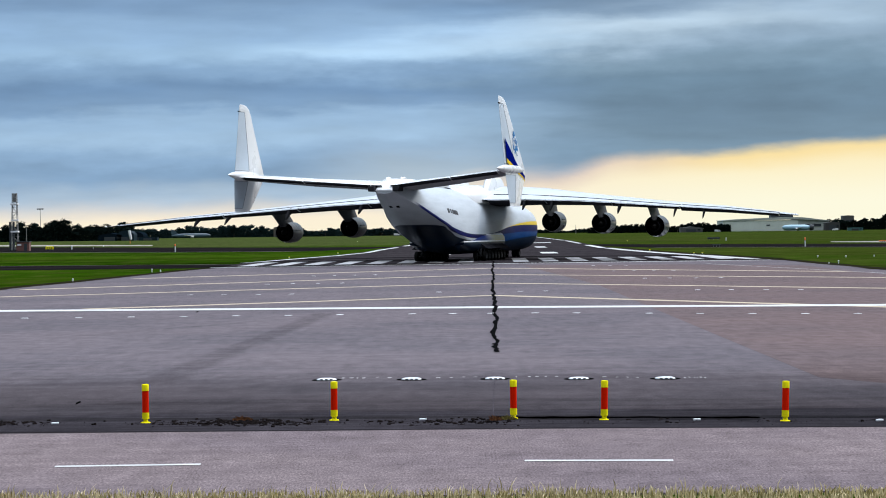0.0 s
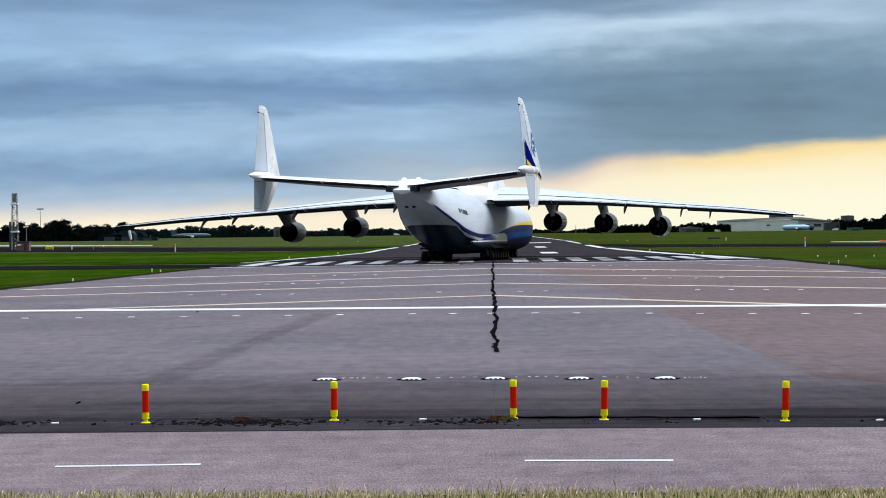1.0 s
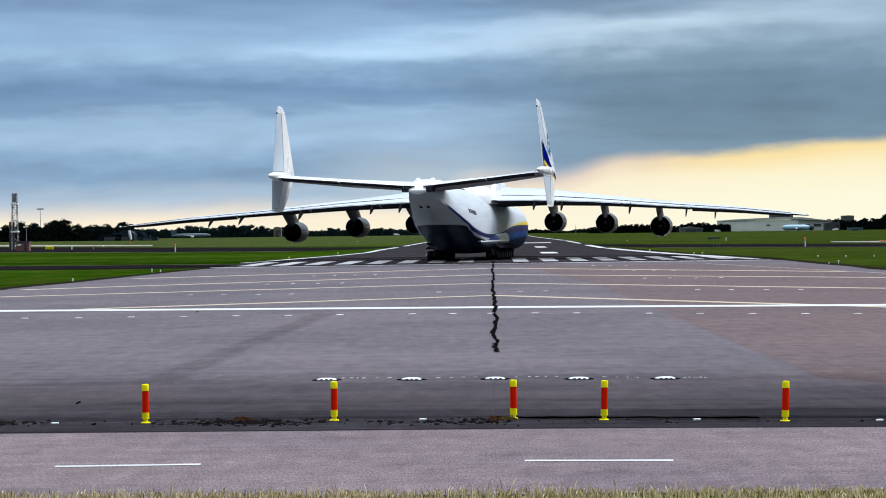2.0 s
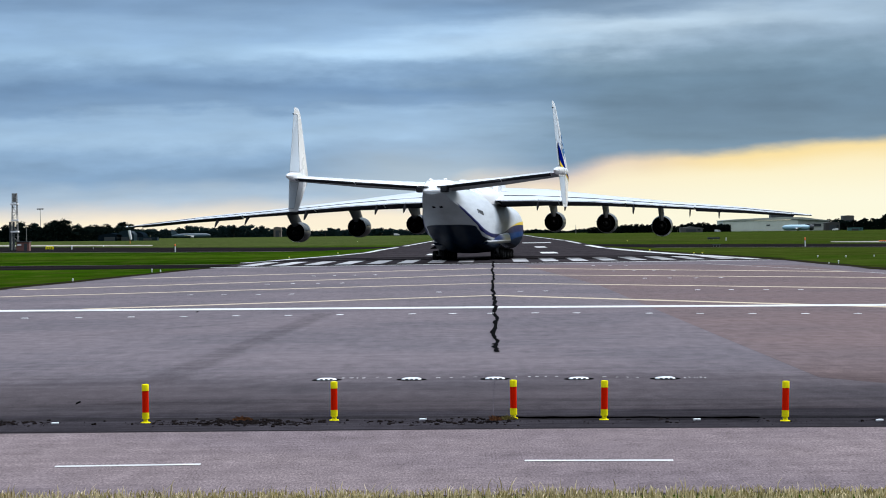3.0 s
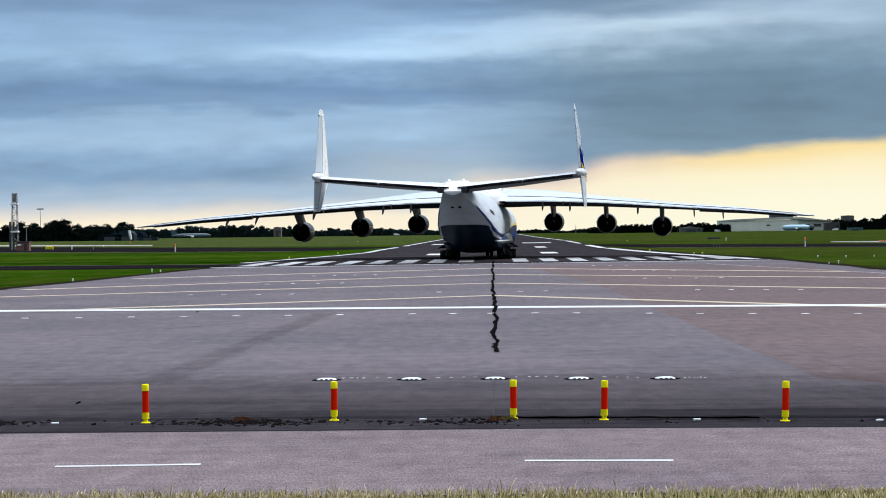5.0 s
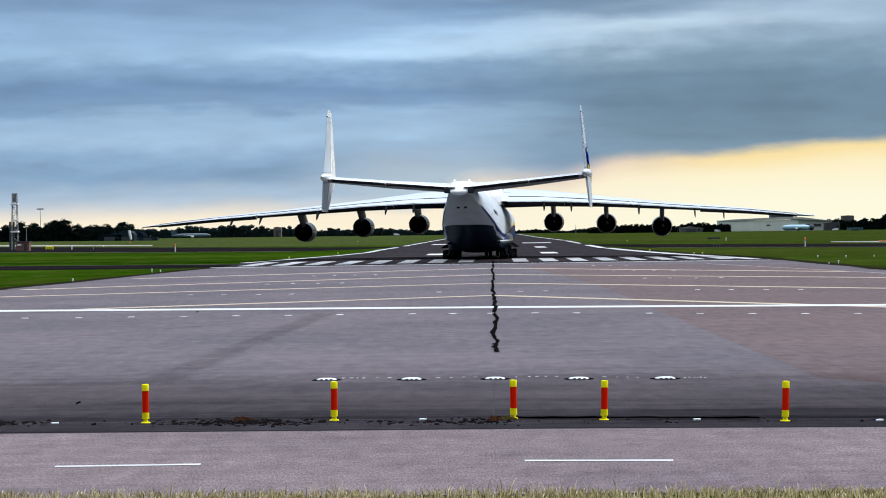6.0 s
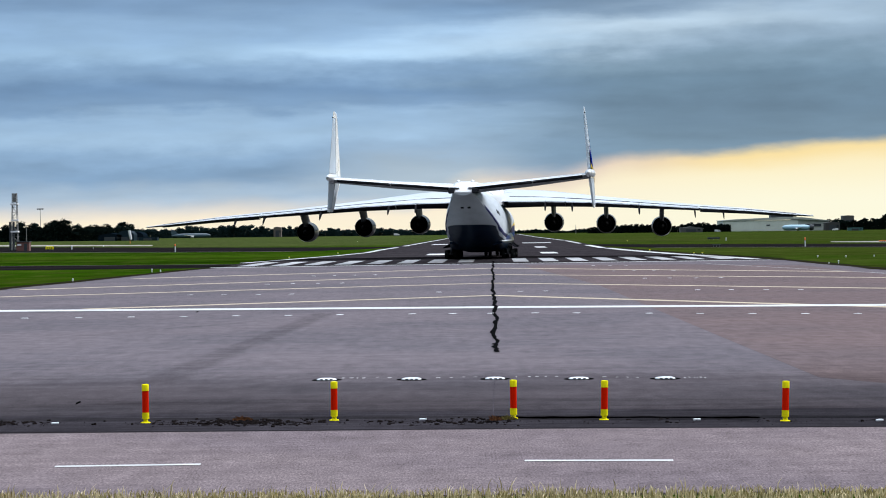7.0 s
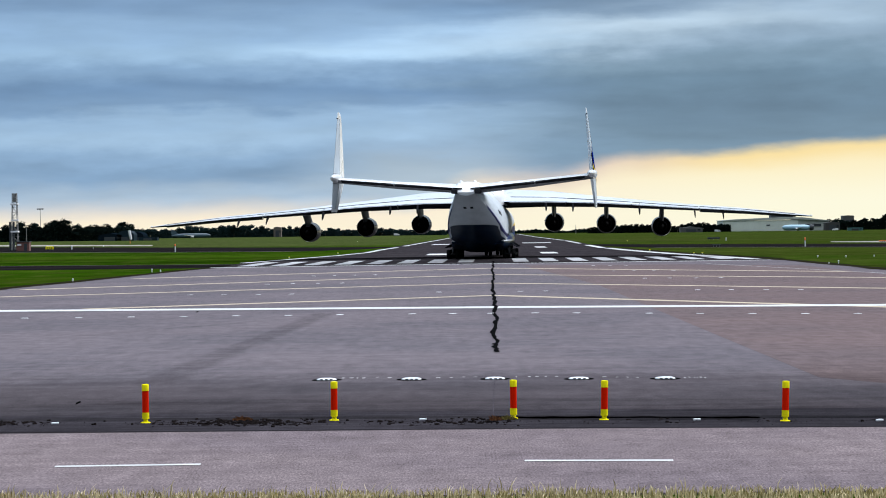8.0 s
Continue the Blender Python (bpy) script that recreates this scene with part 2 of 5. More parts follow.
def livery(name="hull_paint", sponson=False):
    """White upper hull, deep blue belly and a navy and yellow ribbon that climbs to the tail. Hull coordinates: y is 41 m ahead of the wheels at the nose."""
    m = bpy.data.materials.new(name)
    m.use_nodes = True
    k = Nodes(m.node_tree)
    co = k.add("ShaderNodeTexCoord").outputs["Object"]
    s = k.add("ShaderNodeSeparateXYZ", {0: co})
    x, y, z = s.outputs
    d = k.math("SUBTRACT", 41.0, y)

    def line(points):
        n = k.add("ShaderNodeFloatCurve", {"Value": k.math("DIVIDE", d, 90.0)})
        c = n.mapping.curves[0]
        while len(c.points) < len(points):
            c.points.new(0.5, 0.5)
        for p, (px, pz) in zip(c.points, points):
            p.location = (px / 90.0, pz / 12.0)
        n.mapping.update()
        return k.math("MULTIPLY", n.outputs[0], 12.0)

    if sponson:
        s_low = k.smooth(z, 2.42, 2.34)
        inner = k.math("MULTIPLY", k.math("MULTIPLY", k.smooth(z, 2.5, 2.56), k.smooth(z, 3.28, 3.2)), k.smooth(d, 36.3, 36.7))
        s_gold = k.math("MULTIPLY", inner, k.smooth(d, 47, 41))
        s_navy = k.math("MULTIPLY", inner, k.smooth(d, 42, 47))
        col = k.mix(s_low, (0.62, 0.63, 0.64, 1), (0.0004, 0.0075, 0.022, 1))
        col = k.mix(s_gold, col, (0.50, 0.44, 0.20, 1))
        col = k.mix(s_navy, col, (0.0008, 0.010, 0.085, 1))
        t = k.linear(k.noise(co, 2.0, 5.0), 0.3, 0.7, 0.9, 1.06)
        col = k.mix(1.0, col, k.xyz(t, t, t), "MULTIPLY")
        p = k.add("ShaderNodeBsdfPrincipled", {"Base Color": col, "Roughness": 0.38, "Specular IOR Level": 0.10})
        k.add("ShaderNodeOutputMaterial", {"Surface": p.outputs[0]})
        return m
    ribbon = line([(0, 3.9), (14, 4.1), (30, 3.9), (42, 3.0), (52, 2.95), (56, 3.15), (60, 3.62), (64, 4.62), (67.5, 5.53), (71, 6.55), (75, 7.62), (78, 8.4)])
    belly = line([(0, 3.2), (14, 3.25), (30, 2.8), (42, 2.2), (52, 2.5), (58, 3.0), (62, 3.9), (65, 4.5), (72, 4.5), (84, 4.5)])
    above = k.math("SUBTRACT", z, ribbon)
    under = k.math("SUBTRACT", z, belly)
    nrm = k.add("ShaderNodeSeparateXYZ", {0: k.add("ShaderNodeTexCoord").outputs["Normal"]}).outputs[0]
    side = k.smooth(k.math("ABSOLUTE", nrm), 0.30, 0.42)
    wide = k.smooth(d, 37, 12, 0.20, 0.75)
    navy = k.math("MULTIPLY", k.math("MULTIPLY", k.smooth(k.math("ADD", above, k.smooth(d, 40, 28, 0.0, 0.42)), -0.10, -0.06), k.smooth(k.math("SUBTRACT", above, k.smooth(d, 66, 58, 0.0, 0.22)), 0.24, 0.20)), k.math("MULTIPLY", side, k.smooth(d, 73.5, 71)))
    gold_low = k.math("MULTIPLY", k.smooth(d, 50, 53), k.smooth(d, 65, 61))
    gold1 = k.math("MULTIPLY", k.math("MULTIPLY", k.smooth(above, -0.10, -0.08), k.smooth(above, 0.06, 0.04)), k.math("MULTIPLY", gold_low, k.smooth(k.math("ABSOLUTE", nrm), 0.75, 0.82)))
    gold2 = k.math("MULTIPLY", k.math("MULTIPLY", k.smooth(above, 0.08, 0.12), k.smooth(k.math("SUBTRACT", above, wide), 0.24, 0.20)), k.smooth(d, 40, 36))
    blue = k.smooth(under, 0.04, -0.04)
    nose_blue = k.math("MULTIPLY", k.math("MULTIPLY", k.smooth(above, 0.0, -0.05), k.smooth(under, -0.35, -0.25)), k.smooth(d, 44, 40))
    grime = k.noise(k.add("ShaderNodeMapping", {"Vector": co, "Scale": (0.5, 0.12, 1.0)}).outputs[0], 1.1, 6.0, 0.6)
    fine = k.noise(co, 5.0, 4.0, 0.6)
    white = k.mix(k.smooth(grime, 0.35, 0.7), (0.43, 0.465, 0.50, 1), (0.38, 0.41, 0.445, 1))
    col = k.mix(blue, white, (0.0004, 0.0075, 0.022, 1))
    col = k.mix(nose_blue, col, (0.0008, 0.032, 0.13, 1))
    col = k.mix(gold1, col, (0.58, 0.41, 0.035, 1))
    col = k.mix(gold2, col, (0.58, 0.41, 0.035, 1))
    col = k.mix(navy, col, (0.0008, 0.003, 0.060, 1))
    t = k.linear(fine, 0.3, 0.7, 0.95, 1.05)
    col = k.mix(1.0, col, k.xyz(t, t, t), "MULTIPLY")
    p = k.add("ShaderNodeBsdfPrincipled", {"Base Color": col, "Roughness": k.linear(grime, 0.2, 0.8, 0.35, 0.5), "Specular IOR Level": 0.03})
    k.add("ShaderNodeOutputMaterial", {"Surface": p.outputs[0]})
    return m


M_HULL = livery()
M_SPONSON = livery("sponson_paint", True)
M_WHITE = surface("aircraft_white", (0.62, 0.63, 0.64), 0.30, vary=0.05, scale=0.25, stretch=(0.4, 1, 1), coat=0.15)
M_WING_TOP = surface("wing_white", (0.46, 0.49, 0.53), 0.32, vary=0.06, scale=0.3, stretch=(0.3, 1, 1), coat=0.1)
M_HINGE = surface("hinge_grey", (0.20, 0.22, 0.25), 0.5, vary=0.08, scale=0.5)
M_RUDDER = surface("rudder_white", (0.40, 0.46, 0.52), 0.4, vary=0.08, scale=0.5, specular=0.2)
# the shade under wings, flaps and elevators is put into this dark colour
M_WING_LOW = surface("wing_underside_shade", (0.028, 0.029, 0.034), 0.7, vary=0.15, scale=0.4, specular=0.0)
# a greyer copy of the tailplane white, with the underside's shade mixed in
M_STAB_LOW = surface("tailplane_underside_shade", (0.25, 0.256, 0.268), 0.7, vary=0.15, scale=0.4, specular=0.0)
M_GAP = surface("dark_gap", (0.015, 0.015, 0.018), 0.9, vary=0.2, specular=0.0)
M_GREY = surface("aircraft_grey", (0.045, 0.047, 0.052), 0.5, vary=0.1, scale=0.8, specular=0.05)
M_NACELLE = surface("nacelle_grey", (0.042, 0.046, 0.050), 0.30, vary=0.2, scale=0.7, specular=0.25)
M_FAIRING = surface("fairing_grey", (0.016, 0.016, 0.018), 0.6, vary=0.12, scale=0.8, specular=0.0)
M_SOOT = surface("engine_soot", (0.006, 0.006, 0.007), 0.85, vary=0.3, scale=2.0, specular=0.0)
M_STEEL = surface("burnt_steel", (0.006, 0.006, 0.006), 0.85, vary=0.2, scale=2.0, specular=0.05)
M_NAVY = surface("navy_paint", (0.0008, 0.005, 0.12), 0.45, vary=0.08, specular=0.0)
M_GOLD = surface("yellow_paint", (0.58, 0.41, 0.035), 0.45, vary=0.08, specular=0.0)
M_EMBLEM = surface("emblem_blue", (0.05, 0.16, 0.34), 0.5, vary=0.3, scale=4.0, specular=0.0)
M_TYRE = surface("tyre_rubber", (0.008, 0.008, 0.008), 0.9, vary=0.25, scale=4.0, bump=0.2, specular=0.0)
M_RIM = surface("wheel_rim", (0.022, 0.022, 0.024), 0.6, vary=0.2, scale=5.0, specular=0.1)
M_DARKSTEEL = surface("gear_steel", (0.03, 0.03, 0.033), 0.6, metal=0.2, vary=0.2, scale=3.0)

M_RUNWAY = asphalt("runway_asphalt", (0.034, 0.032, 0.037), (0.044, 0.041, 0.046), 0.25, (0.4, 0.03, 1))
M_APRON = asphalt("apron_asphalt", (0.174, 0.160, 0.182), (0.144, 0.137, 0.159), 0.10, (0.05, 0.5, 1), margin=True)
M_ROAD = asphalt("road_asphalt", (0.212, 0.182, 0.195), (0.178, 0.154, 0.172), 0.12, (0.10, 0.8, 1), 0.55)
M_TAR = asphalt("tar_strip", (0.031, 0.030, 0.036), (0.046, 0.044, 0.053), 0.40, (0.06, 1.5, 1), 0.3)
M_TARSEAL = asphalt("tar_seal", (0.017, 0.017, 0.020), (0.032, 0.031, 0.036), 0.35, (0.3, 1.5, 1), 0.3)
M_RESURFACED = asphalt("resurfaced_asphalt", (0.078, 0.073, 0.087), (0.064, 0.061, 0.074), 0.3, (0.04, 0.9, 1), 0.25)
M_PATCH = asphalt("relaid_asphalt", (0.172, 0.138, 0.144), (0.152, 0.127, 0.136), 0.10, (0.06, 0.5, 1), margin=True)
M_BITUMEN = surface("bitumen", (0.004, 0.004, 0.0045), 0.8, vary=0.3, scale=3.0, bump=0.3, specular=0.0)
M_TAXI = asphalt("taxiway_asphalt", (0.010, 0.010, 0.011), (0.016, 0.015, 0.016), 0.2, (0.03, 0.3, 1))
M_CONCRETE = asphalt("pale_concrete", (0.42, 0.41, 0.40), (0.36, 0.35, 0.34), 0.15, (0.05, 0.3, 1))
M_SHOULDER = asphalt("shoulder_gravel", (0.12, 0.115, 0.115), (0.09, 0.088, 0.09), 0.3, (0.05, 0.4, 1))
M_LINE = surface("white_marking", (0.45, 0.45, 0.45), 0.7, vary=0.14, scale=0.8, fine=20, random_tone=0.06, specular=0.0)
M_STRIPE = surface("rubbed_white_marking", (0.32, 0.32, 0.33), 0.75, vary=0.25, scale=0.5, fine=20, random_tone=0.10, specular=0.0)
M_LINE_WORN = surface("worn_white_marking", (0.33, 0.32, 0.32), 0.8, vary=0.3, scale=1.2, fine=18, random_tone=0.1, specular=0.0)
M_YELLOW_LINE = surface("faded_yellow_marking", (0.40, 0.335, 0.255), 0.75, vary=0.22, scale=0.6, fine=16, specular=0.0)
M_TURF = turf("airfield_grass", (0.010, 0.033, 0.0008), (0.019, 0.042, 0.002), (0.042, 0.050, 0.010))
M_BLADE = foliage("verge_grass", (0.18, 0.145, 0.042), (0.68, 0.56, 0.35))
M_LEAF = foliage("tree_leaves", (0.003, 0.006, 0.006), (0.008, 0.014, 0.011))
# distance haze is painted into this paler, bluer leaf colour
M_LEAF_FAR = foliage("hazed_leaves", (0.008, 0.019, 0.021), (0.018, 0.032, 0.032))
M_BARK = surface("bark", (0.06, 0.048, 0.038), 0.9, vary=0.3, scale=2.0)
M_POST_RED = surface("reflective_red", (0.60, 0.014, 0.002), 0.5, vary=0.06, scale=6.0, specular=0.0)
M_POST_YELLOW = surface("reflective_yellow", (0.78, 0.69, 0.010), 0.5, vary=0.06, scale=6.0, specular=0.0)
M_LAMP = surface("lamp_white", (0.66, 0.67, 0.69), 0.35, vary=0.08, scale=8.0)
M_SHEET = surface("pale_cladding", (0.56, 0.60, 0.54), 0.5, vary=0.06, scale=0.1, stretch=(1, 1, 0.2))
M_ROOF = surface("roof_sheet", (0.36, 0.38, 0.35), 0.5, vary=0.08, scale=0.1)
M_SHED = surface("dark_shed", (0.020, 0.026, 0.032), 0.7, vary=0.2, scale=0.2)
M_BRICK = surface("red_hut", (0.13, 0.055, 0.045), 0.8, vary=0.2, scale=1.0)
M_LATTICE = surface("galvanised_steel", (0.20, 0.20, 0.20), 0.5, metal=0.3, vary=0.15, scale=1.0)
M_ORANGE = surface("orange_paint", (0.75, 0.16, 0.02), 0.5, vary=0.1, scale=4.0)
M_DULL_LAMP = surface("weathered_lamp", (0.46, 0.46, 0.47), 0.6, vary=0.2, scale=5.0, specular=0.0, random_tone=0.35)
M_PALEBLUE = surface("pale_blue_paint", (0.27, 0.44, 0.54), 0.35, vary=0.08, scale=0.5)
M_GLASS = surface("dark_glass", (0.02, 0.025, 0.03), 0.12, vary=0.1)
M_SOIL = surface("dry_debris", (0.010, 0.008, 0.008), 0.95, vary=0.5, scale=9.0, bump=0.6, specular=0.0)
M_EDGE = surface("dark_edge_soil", (0.014, 0.013, 0.008), 0.95, vary=0.4, scale=0.6, specular=0.0)

# ---- mesh helpers ----


def finish(name, bm, mat, smooth=False, angle=35):
    me = bpy.data.meshes.new(name)
    bmesh.ops.recalc_face_normals(bm, faces=bm.faces)
    if smooth:
        for f in bm.faces:
            f.smooth = True
        lim = radians(angle)
        for e in bm.edges:
            if len(e.link_faces) == 2 and e.calc_face_angle(0) > lim:
                e.smooth = False
    bm.to_mesh(me)
    bm.free()
    for m in (mat if isinstance(mat, (list, tuple)) else [mat]):
        me.materials.append(m)
    return me


def part(name, bm, mat, parent=None, label="", smooth=False, angle=35):
    ob = new(name, finish(name, bm, mat, smooth, angle))
    if parent:
        ob.parent = parent
    return tagged(ob, label)


def empty(name, at=(0, 0, 0), turn=0.0):
    ob = new(name)
    ob.matrix_basis = pose(*at, 0, 0, turn)
    return ob


def box(bm, x0, x1, y0, y1, z0, z1, bevel=0.0):
    r = bmesh.ops.create_cube(bm, size=1.0, matrix=Matrix.Translation(((x0 + x1) / 2, (y0 + y1) / 2, (z0 + z1) / 2)) @ Matrix.Diagonal((x1 - x0, y1 - y0, z1 - z0, 1)))
    if bevel:
        edges = {e for v in r["verts"] for e in v.link_edges}
        bmesh.ops.bevel(bm, geom=list(edges), offset=bevel, segments=2, affect="EDGES", profile=0.5)
    return bm


def rod(bm, a, b, r0, r1=None, n=10):
    a, b = Vector(a), Vector(b)
    d = b - a
    m = Matrix.Translation((a + b) / 2) @ d.to_track_quat("Z", "Y").to_matrix().to_4x4()
    bmesh.ops.create_cone(bm, cap_ends=True, segments=n, radius1=r0, radius2=r0 if r1 is None else r1, depth=d.length, matrix=m)
    return bm


def loft(bm, rings, cap=True, closed=True):
    """Skin a row of rings, each a list of points of the same length."""
    vs = [[bm.verts.new(p) for p in r] for r in rings]
    n = len(rings[0])
    for a, b in zip(vs, vs[1:]):
        for i in range(n if closed else n - 1):
            j = (i + 1) % n
            bm.faces.new((a[i], a[j], b[j], b[i]))
    if cap:
        bm.faces.new(vs[0])
        bm.faces.new(vs[-1])
    return bm


def spin(bm, profile, centre=(0, 0, 0), axis="Y", n=28, cap=False):
    """A turned body: profile rows are (along, radius)."""
    rings = []
    for a, r in profile:
        ring = []
        for i in range(n):
            q = 2 * math.pi * i / n
            c, s = r * math.cos(q), r * math.sin(q)
            p = (c, a, s) if axis == "Y" else ((c, s, a) if axis == "Z" else (a, c, s))
            ring.append(Vector(p) + Vector(centre))
        rings.append(ring)
    return loft(bm, rings, cap)


def slab(bm, pts, z0, z1):
    top = [bm.verts.new((x, y, z1)) for x, y in pts]
    low = [bm.verts.new((x, y, z0)) for x, y in pts]
    bm.faces.new(top)
    n = len(pts)
    for i in range(n):
        bm.faces.new((top[i], low[i], low[(i + 1) % n], top[(i + 1) % n]))
    return bm


def stroke(bm, pts, width, z=0.008, ragged=0.0, rng=None):
    """A painted line on the ground through pts; the width is across the line."""
    pts = [Vector((x, y, 0)) for x, y in pts]
    vs = []
    for i, p in enumerate(pts):
        d = (pts[min(i + 1, len(pts) - 1)] - pts[max(i - 1, 0)]).normalized()
        nrm = Vector((-d.y, d.x, 0)) * width / 2
        j = 1.0 + (ragged * (1.6 * noise.noise(Vector((i * 0.17, width * 7, 0))) + 0.3 * rng.uniform(-1, 1)) if rng else 0.0)
        vs.append((bm.verts.new(p + nrm * j + Vector((0, 0, z))), bm.verts.new(p - nrm * j + Vector((0, 0, z)))))
    for a, b in zip(vs, vs[1:]):
        bm.faces.new((a[0], a[1], b[1], b[0]))
    return bm


def between(a, b, n):
    return [(a[0] + (b[0] - a[0]) * i / n, a[1] + (b[1] - a[1]) * i / n) for i in range(n + 1)]


# ---- ground and pavements ----


def make_ground():
    bm = bmesh.new()
    ys = [-60, 10, 20, 26, 29, 31, 60, 120, 240, 480, 900, 1600, 2600, 4980]
    xs = [-1600, -700, -300, -120, -50, -20, 0, 20, 50, 120, 300, 700, 1600]
    grid = [[bm.verts.new((x, y, -0.03)) for x in xs] for y in ys]
    for a, b in zip(grid, grid[1:]):
        for i in range(len(xs) - 1):
            bm.faces.new((a[i], a[i + 1], b[i + 1], b[i]))
    ob = part("ground", bm, M_TURF)
    return tagged(ob, "wide flat airfield of mown grass", "ground", kind="structure")


def pavement(name, pts, mat, label, top=0.0):
    ob = part(name, slab(bmesh.new(), pts, top - 0.3, top), mat)
    return tagged(ob, label, "pavement", kind="structure")


AXIS = 0.0242          # the runway leans this much to the right of straight ahead


def on_axis(y, off=0.0):
    return (AXIS * y - 0.05 + off, y - off * AXIS)


ground = make_ground()
road = pavement("road", [(-60, 30.9), (60, 29.6), (60, 37.9), (8.28, 39.70), (2.15, 40.15), (-8.62, 40.44), (-60, 43.2)], M_ROAD, "pale worn asphalt perimeter road with dashed centre line", 0.0)
apron = pavement("apron", [(-60, 43.2), (-8.62, 40.44), (2.15, 40.15), (8.28, 39.70), (60, 37.9), (60, 120), (44, 150), (38.34, 181.02), (38.98, 204.35), (39.80, 239.12), (38.51, 244.92), (-25.04, 234.89), (-27.36, 222.72), (-30.85, 174.31), (-32.40, 152.74), (-36, 110), (-60, 90)],
                 M_APRON, "worn grey asphalt apron before the runway threshold", 0.0)
runway = pavement("runway", [(-25.04, 234.89), (38.51, 244.92), (38.98, 253.13), (37.52, 287.64), (36.03, 308.94), (35.01, 340.87), (34.33, 374.95), (34.4, 420.83), (36.34, 503.38), (44.9, 745.0), on_axis(1100, 25), on_axis(2050, 25),
                             on_axis(2050, -25), on_axis(900, -25), on_axis(507, -25), (-14.52, 400.77), (-17.51, 351.84), (-22.87, 297.66), (-25.71, 268.45)],
                  M_RUNWAY, "dark grooved asphalt runway with white markings", 0.0)

# taxiways and service tracks that cross the grass
taxi_left = pavement("taxiway", [(-500, 500), (-104.75, 494.34), (-58.45, 446.79), (-28.28, 428.70), (-17.95, 461.09), (-12.66, 498.62), (-12.23, 526.55), (-32.64, 539.22), (-78.86, 602.93), (-154.35, 728.52), (-500, 740)], M_TAXI, "dark asphalt taxiway crossing the grass", -0.012)
taxi_right = pavement("taxiway", [(35.47, 472.06), (41.77, 422.19), (57.06, 409.10), (80.26, 378.79), (400, 360), (400, 470), (96.25, 454.18), (68.09, 488.14), (50.33, 508.72), (38.28, 540.38)], M_TAXI, "dark asphalt taxiway crossing the grass", -0.012)
track_left = pavement("service_track", [(-160, 215), (-49.89, 235.32), (-33.73, 233.55), (-28.71, 233.76), (-25.33, 240.65), (-25.00, 261.02), (-32.16, 261.89), (-57.00, 268.86), (-160, 275)], M_TAXI, "narrow dark service track in the grass", -0.012)
for pts, w in (([(-32.37, 146.95), (-32.23, 151.92), (-30.47, 172.19), (-27.23, 221.67), (-25.39, 236.95)], 1.7), ([(39.14, 175.42), (39.09, 184.56), (39.55, 207.35), (40.07, 240.74), (39.19, 249.24)], 2.0), ([(40.38, 253.13), (38.92, 287.64), (37.43, 308.94), (36.41, 340.87), (35.73, 374.95), (35.8, 420.83)], 2.6)):
    part("soil_edge", stroke(bmesh.new(), [q for a, b in zip(pts, pts[1:]) for q in between(a, b, 8)], w, 0.012, 0.35, random.Random(2)), M_EDGE, ground, "dark bare soil along the asphalt edge")
pavement("concrete_strip", [(-700, 806), (-167.27, 789.50), (-96.27, 693.16), (-104.46, 752.11), (-189.46, 894.29), (-700, 860)], M_CONCRETE, "pale concrete strip beyond the taxiway", -0.012)
pavement("concrete_strip", [(95.08, 512.75), (103.57, 488.69), (400, 480), (400, 500), (111.25, 524.96), (98.66, 532.03)], M_CONCRETE, "pale concrete strip beyond the taxiway", -0.012)

for owner, pts, w in ((taxi_left, [(-480, 498), (-104.75, 492.8), (-59, 445.5), (-30, 428.5)], 4.0), (track_left, [(-150, 272), (-57.0, 266.5), (-32.2, 260.3), (-26, 259.6)], 1.6), (taxi_right, [(43, 421), (58, 407.5), (81, 377.5), (380, 361)], 3.0)):
    part("shoulder", stroke(bmesh.new(), [q for a, b in zip(pts, pts[1:]) for q in between(a, b, 8)], w, 0.004, 0.4, random.Random(6)), M_SHOULDER, owner, "pale gravelly shoulder")

# ---- painted marks, each its own part of the pavement ----


def mark(name, pts, width, mat, parent, z=0.008, label=""):
    return part(name, stroke(bmesh.new(), pts, width, z), mat, parent, label)


for a, b in (((-6.46, 34.54), (-4.06, 34.62)), ((1.31, 34.60), (3.75, 34.39)), ((-14.2, 34.5), (-11.8, 34.5)), ((9.0, 34.2), (11.4, 34.1))):
    mark("centre_dash", [a, b], 0.21, M_LINE, road)

mark("holding_line", between((-24.19, 106.9), (2.52, 103.81), 12)[:-1] + between((2.52, 103.81), (22.42, 100.57), 10), 2.3, M_LINE, apron, 0.013, "broad solid white line")
for wide, left, tip, right in ((1.1, (-18.56, 108.07), (2.92, 122.75), (21.48, 97.53)), (1.15, (-29.12, 130.56), (3.62, 151.56), (27.95, 126.84)), (1.25, (-29.89, 148.45), (4.32, 180.82), (33.77, 153.22)), (1.4, (-26.71, 181.47), (5.06, 211.35), (34.05, 176.07))):
    mark("chevron_arm", between(left, tip, 8), wide, M_YELLOW_LINE, apron)
    mark("chevron_arm", between(tip, right, 8), wide, M_YELLOW_LINE, apron, 0.0095)
mark("faint_line", [(28.09, 223.17), (32.66, 190.14), (35.60, 168.11)], 0.3, M_LINE_WORN, apron)

